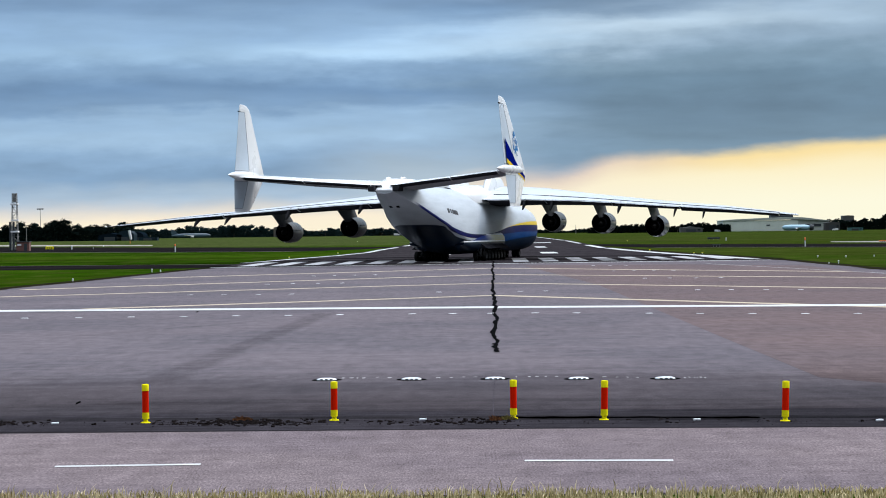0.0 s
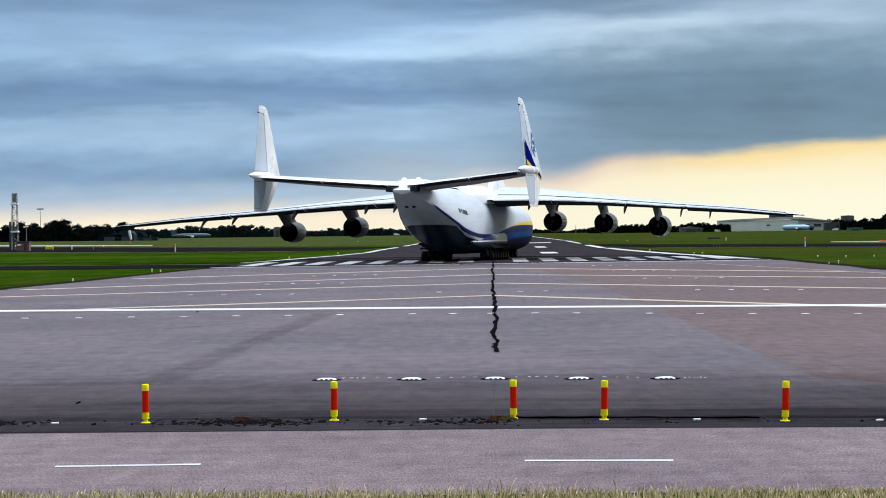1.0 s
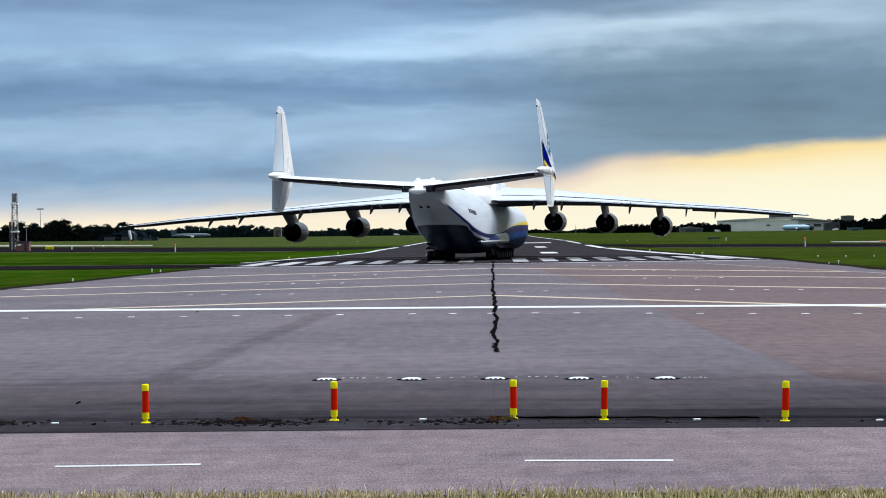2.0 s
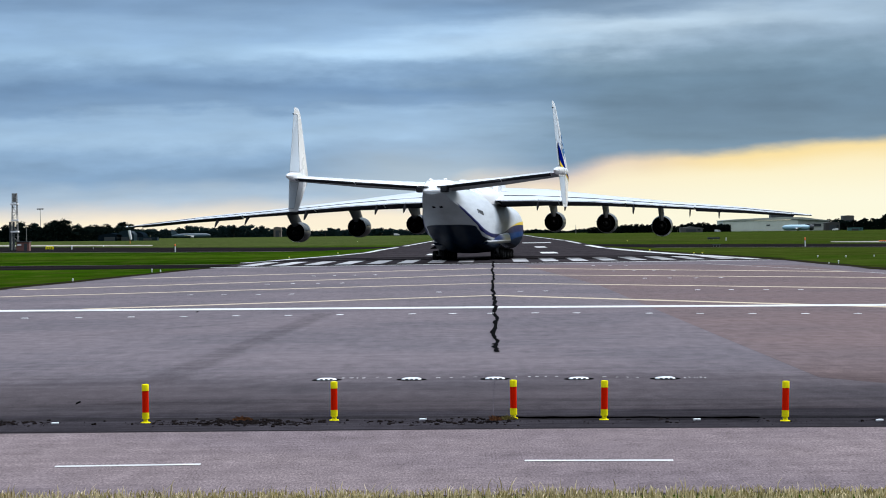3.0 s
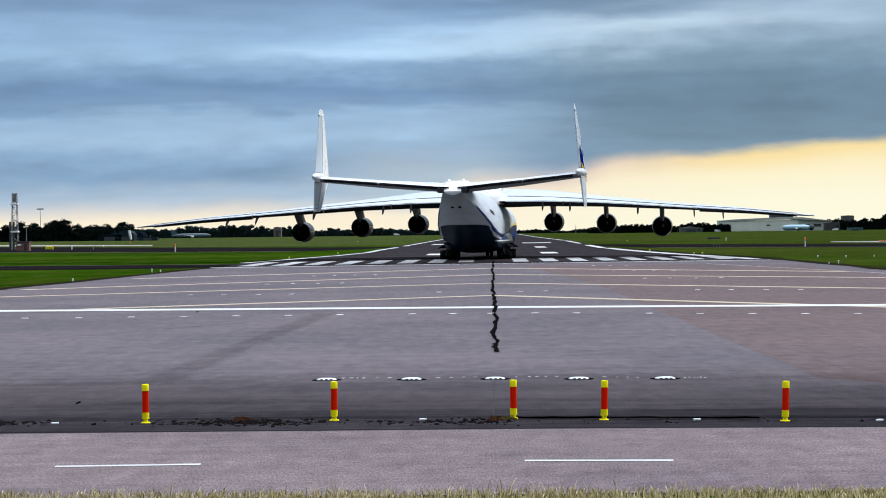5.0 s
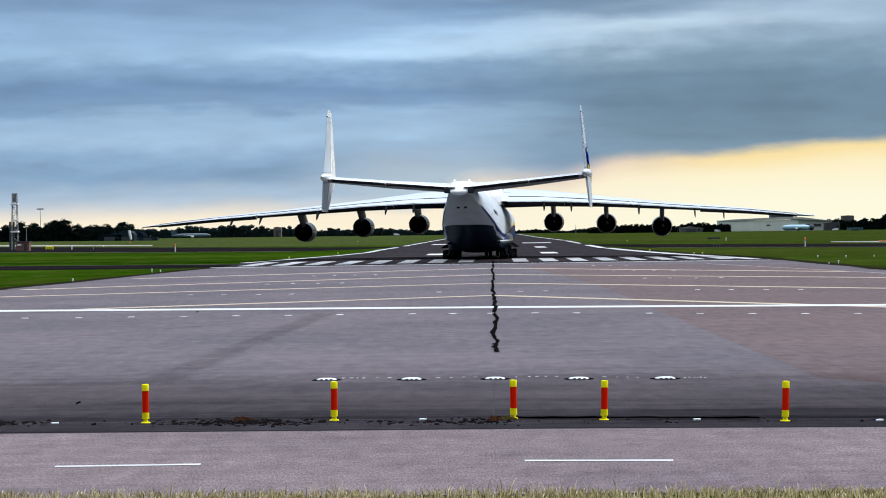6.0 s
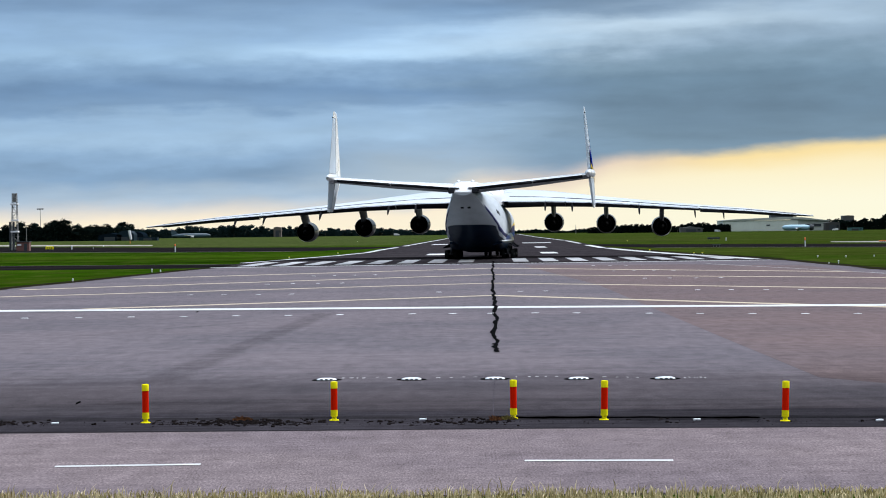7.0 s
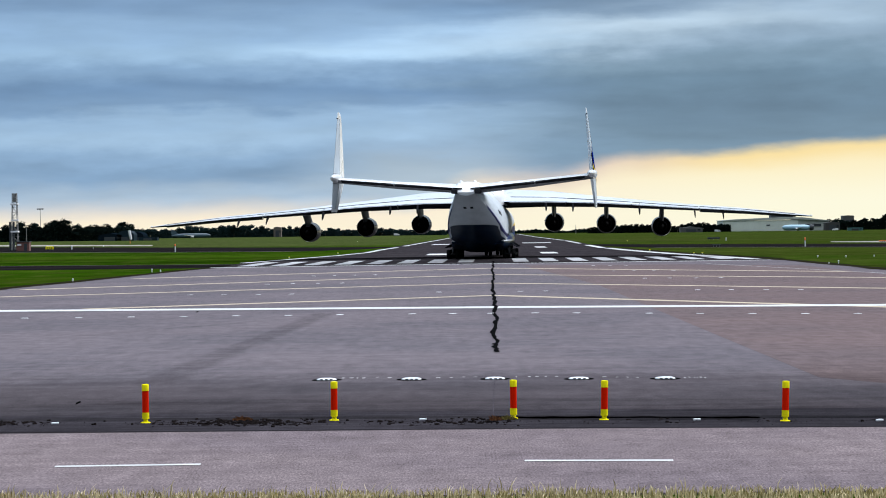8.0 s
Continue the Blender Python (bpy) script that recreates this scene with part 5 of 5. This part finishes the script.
def make_wing(side):
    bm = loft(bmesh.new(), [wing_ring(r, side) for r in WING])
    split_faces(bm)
    wing = part("wing", bm, [M_WING_TOP, M_WING_LOW], aircraft, "long drooping white wing, shade painted on its underside", True, 60)
    # flaps and aileron: slim panels that trail behind the wing, with an open slot ahead of them
    for x0, x1, share, drop, nm in ((3.8, 11.6, 0.20, 0.10, "flap"), (11.75, 20.5, 0.20, 0.10, "flap"), (20.65, 29.5, 0.20, 0.08, "flap"), (29.7, 42.0, 0.22, 0.03, "aileron")):
        rings = []
        for x in (x0, (x0 + x1) / 2, x1):
            _, d, c, zt, inc, th = wing_at(x)
            lead, fc = d + c * (1 - share), c * share + 0.25
            ring = []
            for back, z in foil(fc, 0.10, 8):
                # the lower side is deepened so the painted underside shade shows from behind
                ring.append((side * x, Y(lead + back), zt - drop * 0.6 - 0.04 + (fc - back) * math.tan(radians(inc * 0.5 + 2)) + (z if z > 0 else (4.6 if nm == "aileron" else 3.0) * z)))
            rings.append(ring)
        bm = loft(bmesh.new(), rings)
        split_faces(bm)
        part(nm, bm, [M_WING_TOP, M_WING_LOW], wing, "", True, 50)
        rings = []
        for x in (x0, (x0 + x1) / 2, x1):
            _, d, c, zt, inc, th = wing_at(x)
            back = c * (1 - share)
            top = zt + (c - back) * math.tan(radians(inc)) + 5 * th * c * 1.15 * (0.2969 * math.sqrt(1 - share) - 0.126 * (1 - share) - 0.3516 * (1 - share) ** 2 + 0.2843 * (1 - share) ** 3 - 0.1036 * (1 - share) ** 4)
            rings.append([(side * x, Y(d + back - 0.16), top - 0.05), (side * x, Y(d + back - 0.16), top + 0.055), (side * x, Y(d + back + 0.16), top + 0.035), (side * x, Y(d + back + 0.16), top - 0.07)])
        part("flap_slot", loft(bmesh.new(), rings), M_GAP, wing)
    # flap-track fairings
    for x in (8.9, 12.6, 21.65, 29.0, 32.7):
        _, d, c, zt, inc, th = wing_at(x)
        rr = 0.40 if x < 22 else 0.29
        te = d + c
        prof = ((-2.6, 0.05, 0.25), (-1.6, 0.7 * rr, 0.0), (-0.4, rr, -0.30), (0.5, rr, -0.66), (1.1, 0.75 * rr, -0.98), (1.5, 0.25 * rr, -1.22))
        rings = []
        for a, r_, dz in prof:
            rings.append([(side * x + r_ * 0.36 * math.cos(2 * math.pi * i / 12), Y(te + a), zt + dz - 0.05 + r_ * 1.15 * math.sin(2 * math.pi * i / 12)) for i in range(12)])
        part("flap_track_fairing", loft(bmesh.new(), rings), M_FAIRING, wing, "", True)
    part("tip_light", spin(bmesh.new(), [(-0.25, 0.02), (-0.1, 0.08), (0.15, 0.08), (0.3, 0.02)], (side * 44.0, Y(56.2), 5.12), n=8, cap=True), M_LAMP, wing, smooth=True)
    return wing


for side in (-1, 1):
    make_wing(side)

# wing-to-hull fairing and the two saddle fairings on the back
rings = []
for d, w, t in ((22.5, 0.8, 7.7), (24, 1.8, 8.7), (26.5, 2.7, 9.5), (30, 3.2, 9.85), (36, 3.4, 9.85), (42, 3.3, 9.7), (47, 2.6, 9.5), (51, 1.2, 9.3)):
    rings.append([(w * math.cos(math.pi * i / 16), Y(d), 7.3 + (t - 7.3) * math.sin(math.pi * i / 16) ** 0.6) for i in range(17)])
part("centre_fairing", loft(bmesh.new(), rings, False, False), M_WHITE, aircraft, "", True)
for side in (-1, 1):
    rings = []
    for d, t in ((30.4, 9.3), (31.2, 10.3), (32.0, 10.75), (34.5, 10.85), (37.5, 10.8), (38.8, 10.6), (39.6, 9.9), (40.4, 9.2)):
        rings.append([(side * 2.4 - 0.42, Y(d), 8.6), (side * 2.4 - 0.40, Y(d), t - 0.25), (side * 2.4 - 0.2, Y(d), t), (side * 2.4 + 0.2, Y(d), t), (side * 2.4 + 0.40, Y(d), t - 0.25), (side * 2.4 + 0.42, Y(d), 8.6)])
    part("saddle_fairing", loft(bmesh.new(), rings), M_WHITE, aircraft, "white fairing standing on the back", True, 40)


def make_engine(x, d_exit, z, side):
    """Nacelle with open fan nozzle, core nozzle and plug, hung on a raked pylon. d_exit: the nozzle's rear edge."""
    cx = side * x
    prof_out = [(-4.2, 1.16), (-4.05, 1.26), (-3.6, 1.36), (-2.6, 1.41), (-1.5, 1.40), (-0.5, 1.34), (0.0, 1.27)]
    bm = bmesh.new()
    spin(bm, [(-a, r) for a, r in prof_out] + [(-0.0, 1.25), (0.9, 1.18), (2.0, 1.14)], (cx, Y(d_exit), z), n=36)
    spin(bm, [(4.2, 1.16), (3.9, 1.08), (3.2, 1.12)], (cx, Y(d_exit), z), n=36)
    bm.faces.ensure_lookup_table()
    bmesh.ops.remove_doubles(bm, verts=bm.verts, dist=0.002)
    nac = part("engine", bm, M_NACELLE, aircraft, "pale grey turbofan nacelle with sooty open nozzle", True, 50)
    part("nozzle_liner", spin(bmesh.new(), [(-0.02, 1.255), (0.9, 1.16), (2.2, 1.10), (2.21, 0.05)], (cx, Y(d_exit), z), n=36), M_SOOT, nac, "sooty black fan nozzle", True)
    part("core_nozzle", spin(bmesh.new(), [(1.8, 0.86), (0.6, 0.82), (-0.5, 0.66), (-0.52, 0.60), (0.5, 0.58)], (cx, Y(d_exit), z), n=28), M_SOOT, nac, "", True)
    part("exhaust_plug", spin(bmesh.new(), [(0.5, 0.42), (-0.4, 0.36), (-1.0, 0.14), (-1.15, 0.03)], (cx, Y(d_exit), z), n=20, cap=True), M_STEEL, nac, "", True)
    part("intake_face", spin(bmesh.new(), [(3.2, 1.12), (3.2, 0.1)], (cx, Y(d_exit), z), n=28), M_SOOT, nac)
    wx = wing_at(x)
    dl, c, zt, inc = wx[1], wx[2], wx[3], wx[4]

    def under(d):
        q = min(max((d - dl) / c, 0.02), 0.98)
        return zt + (c - q * c) * math.tan(radians(inc)) - 0.02
    rings = []
    for d_top, d_low, w in ((dl - 0.6, d_exit - 3.7, 0.06), (dl + 0.4, d_exit - 3.1, 0.26), (dl + 2.5, d_exit - 1.6, 0.32), (dl + 0.50 * c, d_exit + 0.2, 0.26), (dl + 0.68 * c, d_exit + 1.5, 0.06)):
        zl = z + (1.30 if d_low < d_exit - 0.8 else 0.72)
        rings.append([(cx - w, Y(d_low), zl), (cx + w, Y(d_low), zl), (cx + w, Y(d_top), under(d_top)), (cx - w, Y(d_top), under(d_top))])
    part("pylon", loft(bmesh.new(), rings), M_GREY, nac, "raked grey pylon", True, 30)
    bm = bmesh.new()
    for sx in (-1, 1):
        box(bm, cx + sx * 1.36 - 0.06, cx + sx * 1.36 + 0.06, Y(d_exit - 0.7), Y(d_exit - 2.6), z + 0.2, z + 0.3, 0.02)
    part("latch_strake", bm, M_GREY, nac)


for side in (-1, 1):
    for x, d, z in ((9.66, 33.2, 4.86), (17.16, 37.3, 4.55), (24.83, 41.6, 4.02)):
        make_engine(x, d, z, side)

# ---- tail ----


def make_stabiliser(side):
    rings = []
    for x, d, c, zt, th in ((0.5, 68.4, 9.5, 8.95, 0.10), (1.5, 68.9, 9.1, 9.0, 0.10), (8.3, 74.2, 7.5, 9.42, 0.10), (15.5, 79.0, 5.9, 10.08, 0.10)):
        rings.append([(side * x, Y(d + b), zt + 0.14 + (c - b) * math.tan(radians(0.5)) + (z if z > 0 else 1.1 * z)) for b, z in foil(c, th)])
    bm = loft(bmesh.new(), rings)
    split_faces(bm)
    stab = part("tailplane", bm, [M_WHITE, M_STAB_LOW], aircraft, "white tailplane half rising to its tip", True, 60)
    for x0, x1 in ((1.7, 8.5), (8.62, 14.6)):
        rings = []
        for x in (x0, x1):
            q = (x - 1.5) / 13.8
            te, zt = 78.1 + 6.9 * q, 9.12 + 1.10 * q
            rings.append([(side * x, Y(te - 1.5 + b), zt + (1.7 - b) * 0.03 + (z if z > 0 else 1.9 * z)) for b, z in foil(1.75, 0.17, 8)])
        bm = loft(bmesh.new(), rings)
        split_faces(bm)
        part("elevator", bm, [M_WHITE, M_WING_LOW], stab, "", True, 50)
    bm = bmesh.new()
    box(bm, side * 1.43 - 0.36, side * 1.43 + 0.36, Y(78.9), Y(76.8), 8.38, 8.96, 0.08)
    part("elevator_root_fairing", bm, M_WING_LOW, stab)


def fin_x(z):
    return 15.55 - (z - 10.4) * 0.085


AFT = 0.9          # the fins stand this much further back than their stations


def make_fin(side):
    def ring(z, d, c, th):
        return [(side * (fin_x(z) + t), Y(AFT + d + b), z) for b, t in foil(c, th, 12)]
    up_rows = ((6.35, 78.6, 4.5, 0.05), (6.9, 77.9, 5.3, 0.065), (9.6, 75.0, 8.8, 0.065), (10.4, 74.4, 9.5, 0.065), (12.6, 76.2, 7.6, 0.065), (17.2, 80.0, 3.8, 0.065), (17.8, 80.6, 3.2, 0.06), (18.2, 81.4, 2.4, 0.06), (18.35, 82.4, 1.2, 0.03))
    fin = part("tail_fin", loft(bmesh.new(), [ring(*r) for r in up_rows]), M_WHITE, aircraft, "tall swept white tail fin", True, 55)
    def fin_row(z):
        for a, b in zip(up_rows, up_rows[1:]):
            if a[0] <= z <= b[0]:
                q = (z - a[0]) / (b[0] - a[0])
                return [u + (v - u) * q for u, v in zip(a, b)]

    def fin_half(z, d):
        """Half thickness of the fin at a height and station."""
        _, dl, c, th = fin_row(z)
        q = min(max((d - dl) / c, 0.0), 1.0)
        return max(5 * th * c * 1.15 * (0.2969 * math.sqrt(q) - 0.126 * q - 0.3516 * q * q + 0.2843 * q ** 3 - 0.1036 * q ** 4), 0.0)

    for nm, za, zb, share in (("rudder", 11.0, 17.5, 0.42), ("lower_rudder", 6.75, 9.75, 0.40)):
        rings, gaps = [], []
        for i in range(7):
            z = za + (zb - za) * i / 6
            _, dl, c, _ = fin_row(z)
            te = dl + c
            lead = te - c * share
            ring = []
            for d, extra in ((te + 0.06, 0.012), (te - 0.3 * c * share, 0.035), (te - 0.6 * c * share, 0.035), (lead + 0.05, 0.03)):
                ring.append((d, fin_half(z, d) + extra))
            pts = [(side * fin_x(z) + t, Y(AFT + d), z) for d, t in ring] + [(side * fin_x(z) - t, Y(AFT + d), z) for d, t in reversed(ring)]
            rings.append(pts)
            t = fin_half(z, lead) + 0.045
            gaps.append([(side * fin_x(z) - t, Y(AFT + lead - 0.05), z), (side * fin_x(z) + t, Y(AFT + lead - 0.05), z), (side * fin_x(z) + t, Y(AFT + lead + 0.06), z), (side * fin_x(z) - t, Y(AFT + lead + 0.06), z)])
        part(nm, loft(bmesh.new(), rings), M_RUDDER, fin, "pale bluish rudder", True, 40)
        part("hinge_gap", loft(bmesh.new(), gaps), M_HINGE, fin)
        for zs in (za - 0.03, zb + 0.03):
            _, dl, c, _ = fin_row(zs)
            te = dl + c
            ring = [(d, fin_half(zs, d) + 0.035) for d in (te + 0.02, te - 0.3 * c * share, te - 0.6 * c * share, te - c * share)]
            low = [(side * fin_x(zs) + t, Y(AFT + d), zs - 0.035) for d, t in ring] + [(side * fin_x(zs) - t, Y(AFT + d), zs - 0.035) for d, t in reversed(ring)]
            part("rudder_seam", loft(bmesh.new(), [low, [(x, y, z + 0.07) for x, y, z in low]]), M_HINGE, fin)
    prof = ((75.2, 15.55, 0.04), (76.2, 15.55, 0.38), (78.5, 15.54, 0.58), (81.5, 15.5, 0.62), (83.4, 15.44, 0.54), (85.2, 15.36, 0.33), (86.7, 15.28, 0.04))
    part("tip_fairing", loft(bmesh.new(), [[(side * cx + r * math.cos(2 * math.pi * i / 20), Y(AFT + d), 10.42 + 0.85 * r * math.sin(2 * math.pi * i / 20)) for i in range(20)] for d, cx, r in prof]), M_WHITE, fin, "", True)
    bm = bmesh.new()
    box(bm, side * fin_x(17.4) - 0.05, side * fin_x(17.4) + 0.05, Y(AFT + 84.1), Y(AFT + 83.2), 17.5, 17.62, 0.02)
    part("static_wick", bm, M_GAP, fin)
    if side > 0:
        def skin(z, d, lift):
            """A point just outside the fin's outer face."""
            row = None
            for a, b in zip(up_rows, up_rows[1:]):
                if a[0] <= z <= b[0]:
                    q = (z - a[0]) / (b[0] - a[0])
                    row = [u + (v - u) * q for u, v in zip(a, b)]
            _, dl, c, th = row
            q = min(max((d - dl) / c, 0.001), 1.0)
            t = 5 * th * c * 1.15 * (0.2969 * math.sqrt(q) - 0.126 * q - 0.3516 * q * q + 0.2843 * q ** 3 - 0.1036 * q ** 4)
            t += 0.10 * min(1.0, max(0.0, (q - 0.5) / 0.15))
            return (fin_x(z) + t + lift, Y(AFT + d), z)
        for nm, mat, low, high, lift in (("navy_band", M_NAVY, lambda s: 9.3 + 2.3 * s ** 1.3, lambda s: 9.75 + 4.1 * s ** 1.7, 0.035),
                                         ("yellow_band", M_GOLD, lambda s: 9.15 + 1.95 * s ** 1.3, lambda s: 9.3 + 2.3 * s ** 1.3, 0.03)):
            bm = bmesh.new()
            rows_ = []
            for i in range(13):
                s = i / 12
                d = 74.9 + (83.3 - 74.9) * s
                lo, hi = low(s), high(s)
                rows_.append([bm.verts.new(skin(lo + (hi - lo) * j / 3, d, lift)) for j in range(4)])
            for a, b in zip(rows_, rows_[1:]):
                for j in range(3):
                    bm.faces.new((a[j], a[j + 1], b[j + 1], b[j]))
            part(nm, bm, mat, fin)
        bm = bmesh.new()
        r = random.Random(3)
        for i in range(26):
            q, rad = r.uniform(0, 6.28), 1.35 * math.sqrt(r.random())
            d, z = 79.0 + rad * 0.75 * math.cos(q), 13.3 + rad * 0.95 * math.sin(q)
            s = r.uniform(0.12, 0.3)
            vs = [bm.verts.new(skin(z + b * s, d + a * s, 0.04)) for a, b in ((-1, -0.7), (0.4, -1), (1, 0.5), (-0.3, 1))]
            bm.faces.new(vs)
        part("emblem", bm, M_EMBLEM, fin, "round pale blue emblem")


for side in (-1, 1):
    make_stabiliser(side)
    make_fin(side)
bm = bmesh.new()
rings = []
for d, w, zb, zt in ((62, 0.3, 9.15, 9.35), (66, 1.2, 9.0, 9.7), (70, 1.6, 8.9, 9.95), (74.5, 1.5, 8.7, 9.92), (76.6, 1.34, 8.5, 9.46), (77.6, 1.24, 8.46, 8.98), (78.32, 1.10, 8.40, 8.58)):
    rings.append([(w * math.copysign(abs(math.cos(q)) ** 0.6, math.cos(q)), Y(d), (zb + zt) / 2 + (zt - zb) / 2 * math.copysign(abs(math.sin(q)) ** 0.6, math.sin(q))) for q in [2 * math.pi * (i + 0.5) / 20 for i in range(20)]])
part("tail_cap", loft(bm, rings), M_WHITE, aircraft, "", True, 50)
for x in (-0.9, 0.85):
    part("tail_blister", spin(bmesh.new(), [(-1.2, 0.03), (-0.7, 0.18), (0.2, 0.24), (0.9, 0.15), (1.3, 0.03)], (x, Y(73.5), 9.9), n=12, cap=True), M_WHITE, aircraft, smooth=True)
for x in (-0.42, 0.42):
    d_vent = 74.4
    low, mid, half = hull_at(d_vent)[1], hull_at(d_vent)[2], hull_at(d_vent)[4]
    bm = bmesh.new()
    box(bm, -0.19, 0.19, -0.27, 0.27, -0.05, 0.03, 0.01)
    bmesh.ops.transform(bm, matrix=pose(x, Y(d_vent), mid - (mid - low) * (1 - (abs(x) / half) ** 1.5), -18, 0, 0), verts=bm.verts)
    part("tail_vent", bm, M_GAP, aircraft, "dark vent slot")

# registration marks: plain dark bars on the hull's side
for d0, w, z0 in ((62.4, 0.75, 6.25), (61.2, 0.35, 6.2), (60.5, 0.75, 6.12), (59.6, 0.75, 6.05), (58.7, 0.55, 6.0)):
    dm = d0 - w / 2
    hw = hull_side(dm, z0)
    lean = math.degrees(math.atan2(hull_side(dm, z0 - 0.28) - hull_side(dm, z0 + 0.28), 0.56))
    yaw = math.degrees(math.atan2(hull_side(d0 - w, z0) - hull_side(d0, z0), w))
    bm = bmesh.new()
    box(bm, -0.05, 0.035, -w / 2, w / 2, -0.28, 0.28, 0.01)
    bmesh.ops.transform(bm, matrix=pose(hw, Y(dm), z0, 0, -lean, -yaw), verts=bm.verts)
    part("registration_bar", bm, M_GREY, aircraft, "plain grey registration bar")

# ---- undercarriage ----
for side in (-1, 1):
    rings = []
    for d, x1, zb, zt in ((35.0, 3.5, 2.2, 3.2), (35.6, 3.85, 1.5, 3.5), (36.8, 4.1, 1.2, 3.7), (45, 4.18, 1.2, 3.5), (50, 3.95, 1.2, 3.15), (53, 3.75, 1.4, 2.9), (56, 3.5, 2.0, 2.7)):
        ring = []
        for i in range(18):
            q = 2 * math.pi * i / 18
            ring.append((side * (2.6 + (x1 - 2.6) * math.copysign(abs(math.cos(q)) ** 0.75, math.cos(q))), Y(d), (zb + zt) / 2 + (zt - zb) / 2 * math.copysign(abs(math.sin(q)) ** 0.75, math.sin(q))))
        rings.append(ring)
    sponson = part("sponson", loft(bmesh.new(), rings), M_SPONSON, aircraft, "bulging wheel housing, white over blue", True, 45)
    for i in range(4):
        bm = bmesh.new()
        d0 = 37.8 + 3.0 * i
        box(bm, -0.04, 0.04, Y(d0 + 2.85), Y(d0), -1.0, 0.0, 0.02)
        m = pose(side * 4.1, 0, 2.05, 0, -side * 58, 0)
        bmesh.ops.transform(bm, matrix=m, verts=bm.verts)
        part("gear_door", bm, M_GAP, sponson, "dark open wheel door")

WHEEL_R = 0.635
wheels = []


def wheel_mesh():
    bm = bmesh.new()
    w = 0.24
    spin(bm, [(-w, 0.36), (-w * 1.02, 0.50), (-w * 0.8, 0.60), (-w * 0.4, 0.634), (w * 0.4, 0.634), (w * 0.8, 0.60), (w * 1.02, 0.50), (w, 0.36)], axis="X", n=28)
    tyre = finish("tyre", bm, M_TYRE, True)
    bm = bmesh.new()
    spin(bm, [(-w * 0.8, 0.08), (-w * 0.75, 0.22), (-w * 0.95, 0.37), (w * 0.95, 0.37), (w * 0.75, 0.22), (w * 0.8, 0.08)], axis="X", n=20, cap=True)
    for i in range(8):
        q = 2 * math.pi * i / 8
        rod(bm, (-w * 0.9, 0.16 * math.cos(q), 0.16 * math.sin(q)), (w * 0.9, 0.16 * math.cos(q), 0.16 * math.sin(q)), 0.02, n=6)
    return tyre, finish("rim", bm, M_RIM, True)


TYRE, RIM = wheel_mesh()


def add_wheel(x, d):
    w = new("wheel", TYRE)
    w.parent = aircraft
    w.matrix_basis = pose(x, Y(d), WHEEL_R)
    rim = new("rim", RIM)
    rim.parent = w
    wheels.append((w, x, Y(d)))


for side in (-1, 1):
    for i in range(7):
        d = 39.2 + 1.66 * i
        for x in (3.25, 4.45):
            add_wheel(side * x, d)
        bm = bmesh.new()
        rod(bm, (side * 3.0, Y(d), WHEEL_R), (side * 4.7, Y(d), WHEEL_R), 0.09)
        rod(bm, (side * 3.85, Y(d), WHEEL_R), (side * 3.75, Y(d - 0.5), 2.0), 0.17)
        rod(bm, (side * 3.85, Y(d), WHEEL_R), (side * 3.6, Y(d + 0.9), 1.7), 0.08)
        part("main_gear_leg", bm, M_DARKSTEEL, aircraft)
for sx in (-1, 1):
    for x in (0.55, 1.15):
        add_wheel(sx * x, 16.0)
    bm = bmesh.new()
    rod(bm, (sx * 0.35, Y(16.0), WHEEL_R), (sx * 1.35, Y(16.0), WHEEL_R), 0.08)
    rod(bm, (sx * 0.85, Y(16.0), WHEEL_R), (sx * 0.85, Y(15.5), 1.6), 0.14)
    part("nose_gear_leg", bm, M_DARKSTEEL, aircraft)

# ---- what moves: the aircraft rolls forward and turns left onto the centre line, its wheels turn ----
# seconds, x, y, heading to the right of straight ahead
TAXI = (
    (0, 3.10, 272.63, 14.90),
    (0.5, 3.42, 274.12, 13.81),
    (1, 3.69, 275.62, 12.79),
    (1.5, 3.94, 277.11, 11.76),
    (3, 4.57, 281.51, 8.84),
    (3.5, 4.73, 282.94, 7.92),
    (4, 4.87, 284.30, 7.19),
    (4.5, 5.03, 285.58, 6.55),
    (6, 5.41, 289.23, 5.16),
    (6.5, 5.53, 290.41, 4.91),
    (7, 5.62, 291.56, 4.68),
    (7.5, 5.72, 292.69, 4.53),
    (8, 5.83, 293.81, 4.42),
)


def motions():
    walk(aircraft, [(t, pose(x, y, 0, 0, -0.286, -a)) for t, x, y, a in TAXI])
    ts = [r[0] for r in TAXI]
    run = [0.0]
    for a, b in zip(TAXI, TAXI[1:]):
        run.append(run[-1] + math.hypot(b[1] - a[1], b[2] - a[2]))
    steps = [i * 0.2 for i in range(41)]
    for w, x, y in wheels:
        walk(w, [(t, pose(x, y, WHEEL_R, -math.degrees(float(np.interp(t, ts, run)) / WHEEL_R), 0, 0)) for t in steps])


motions()
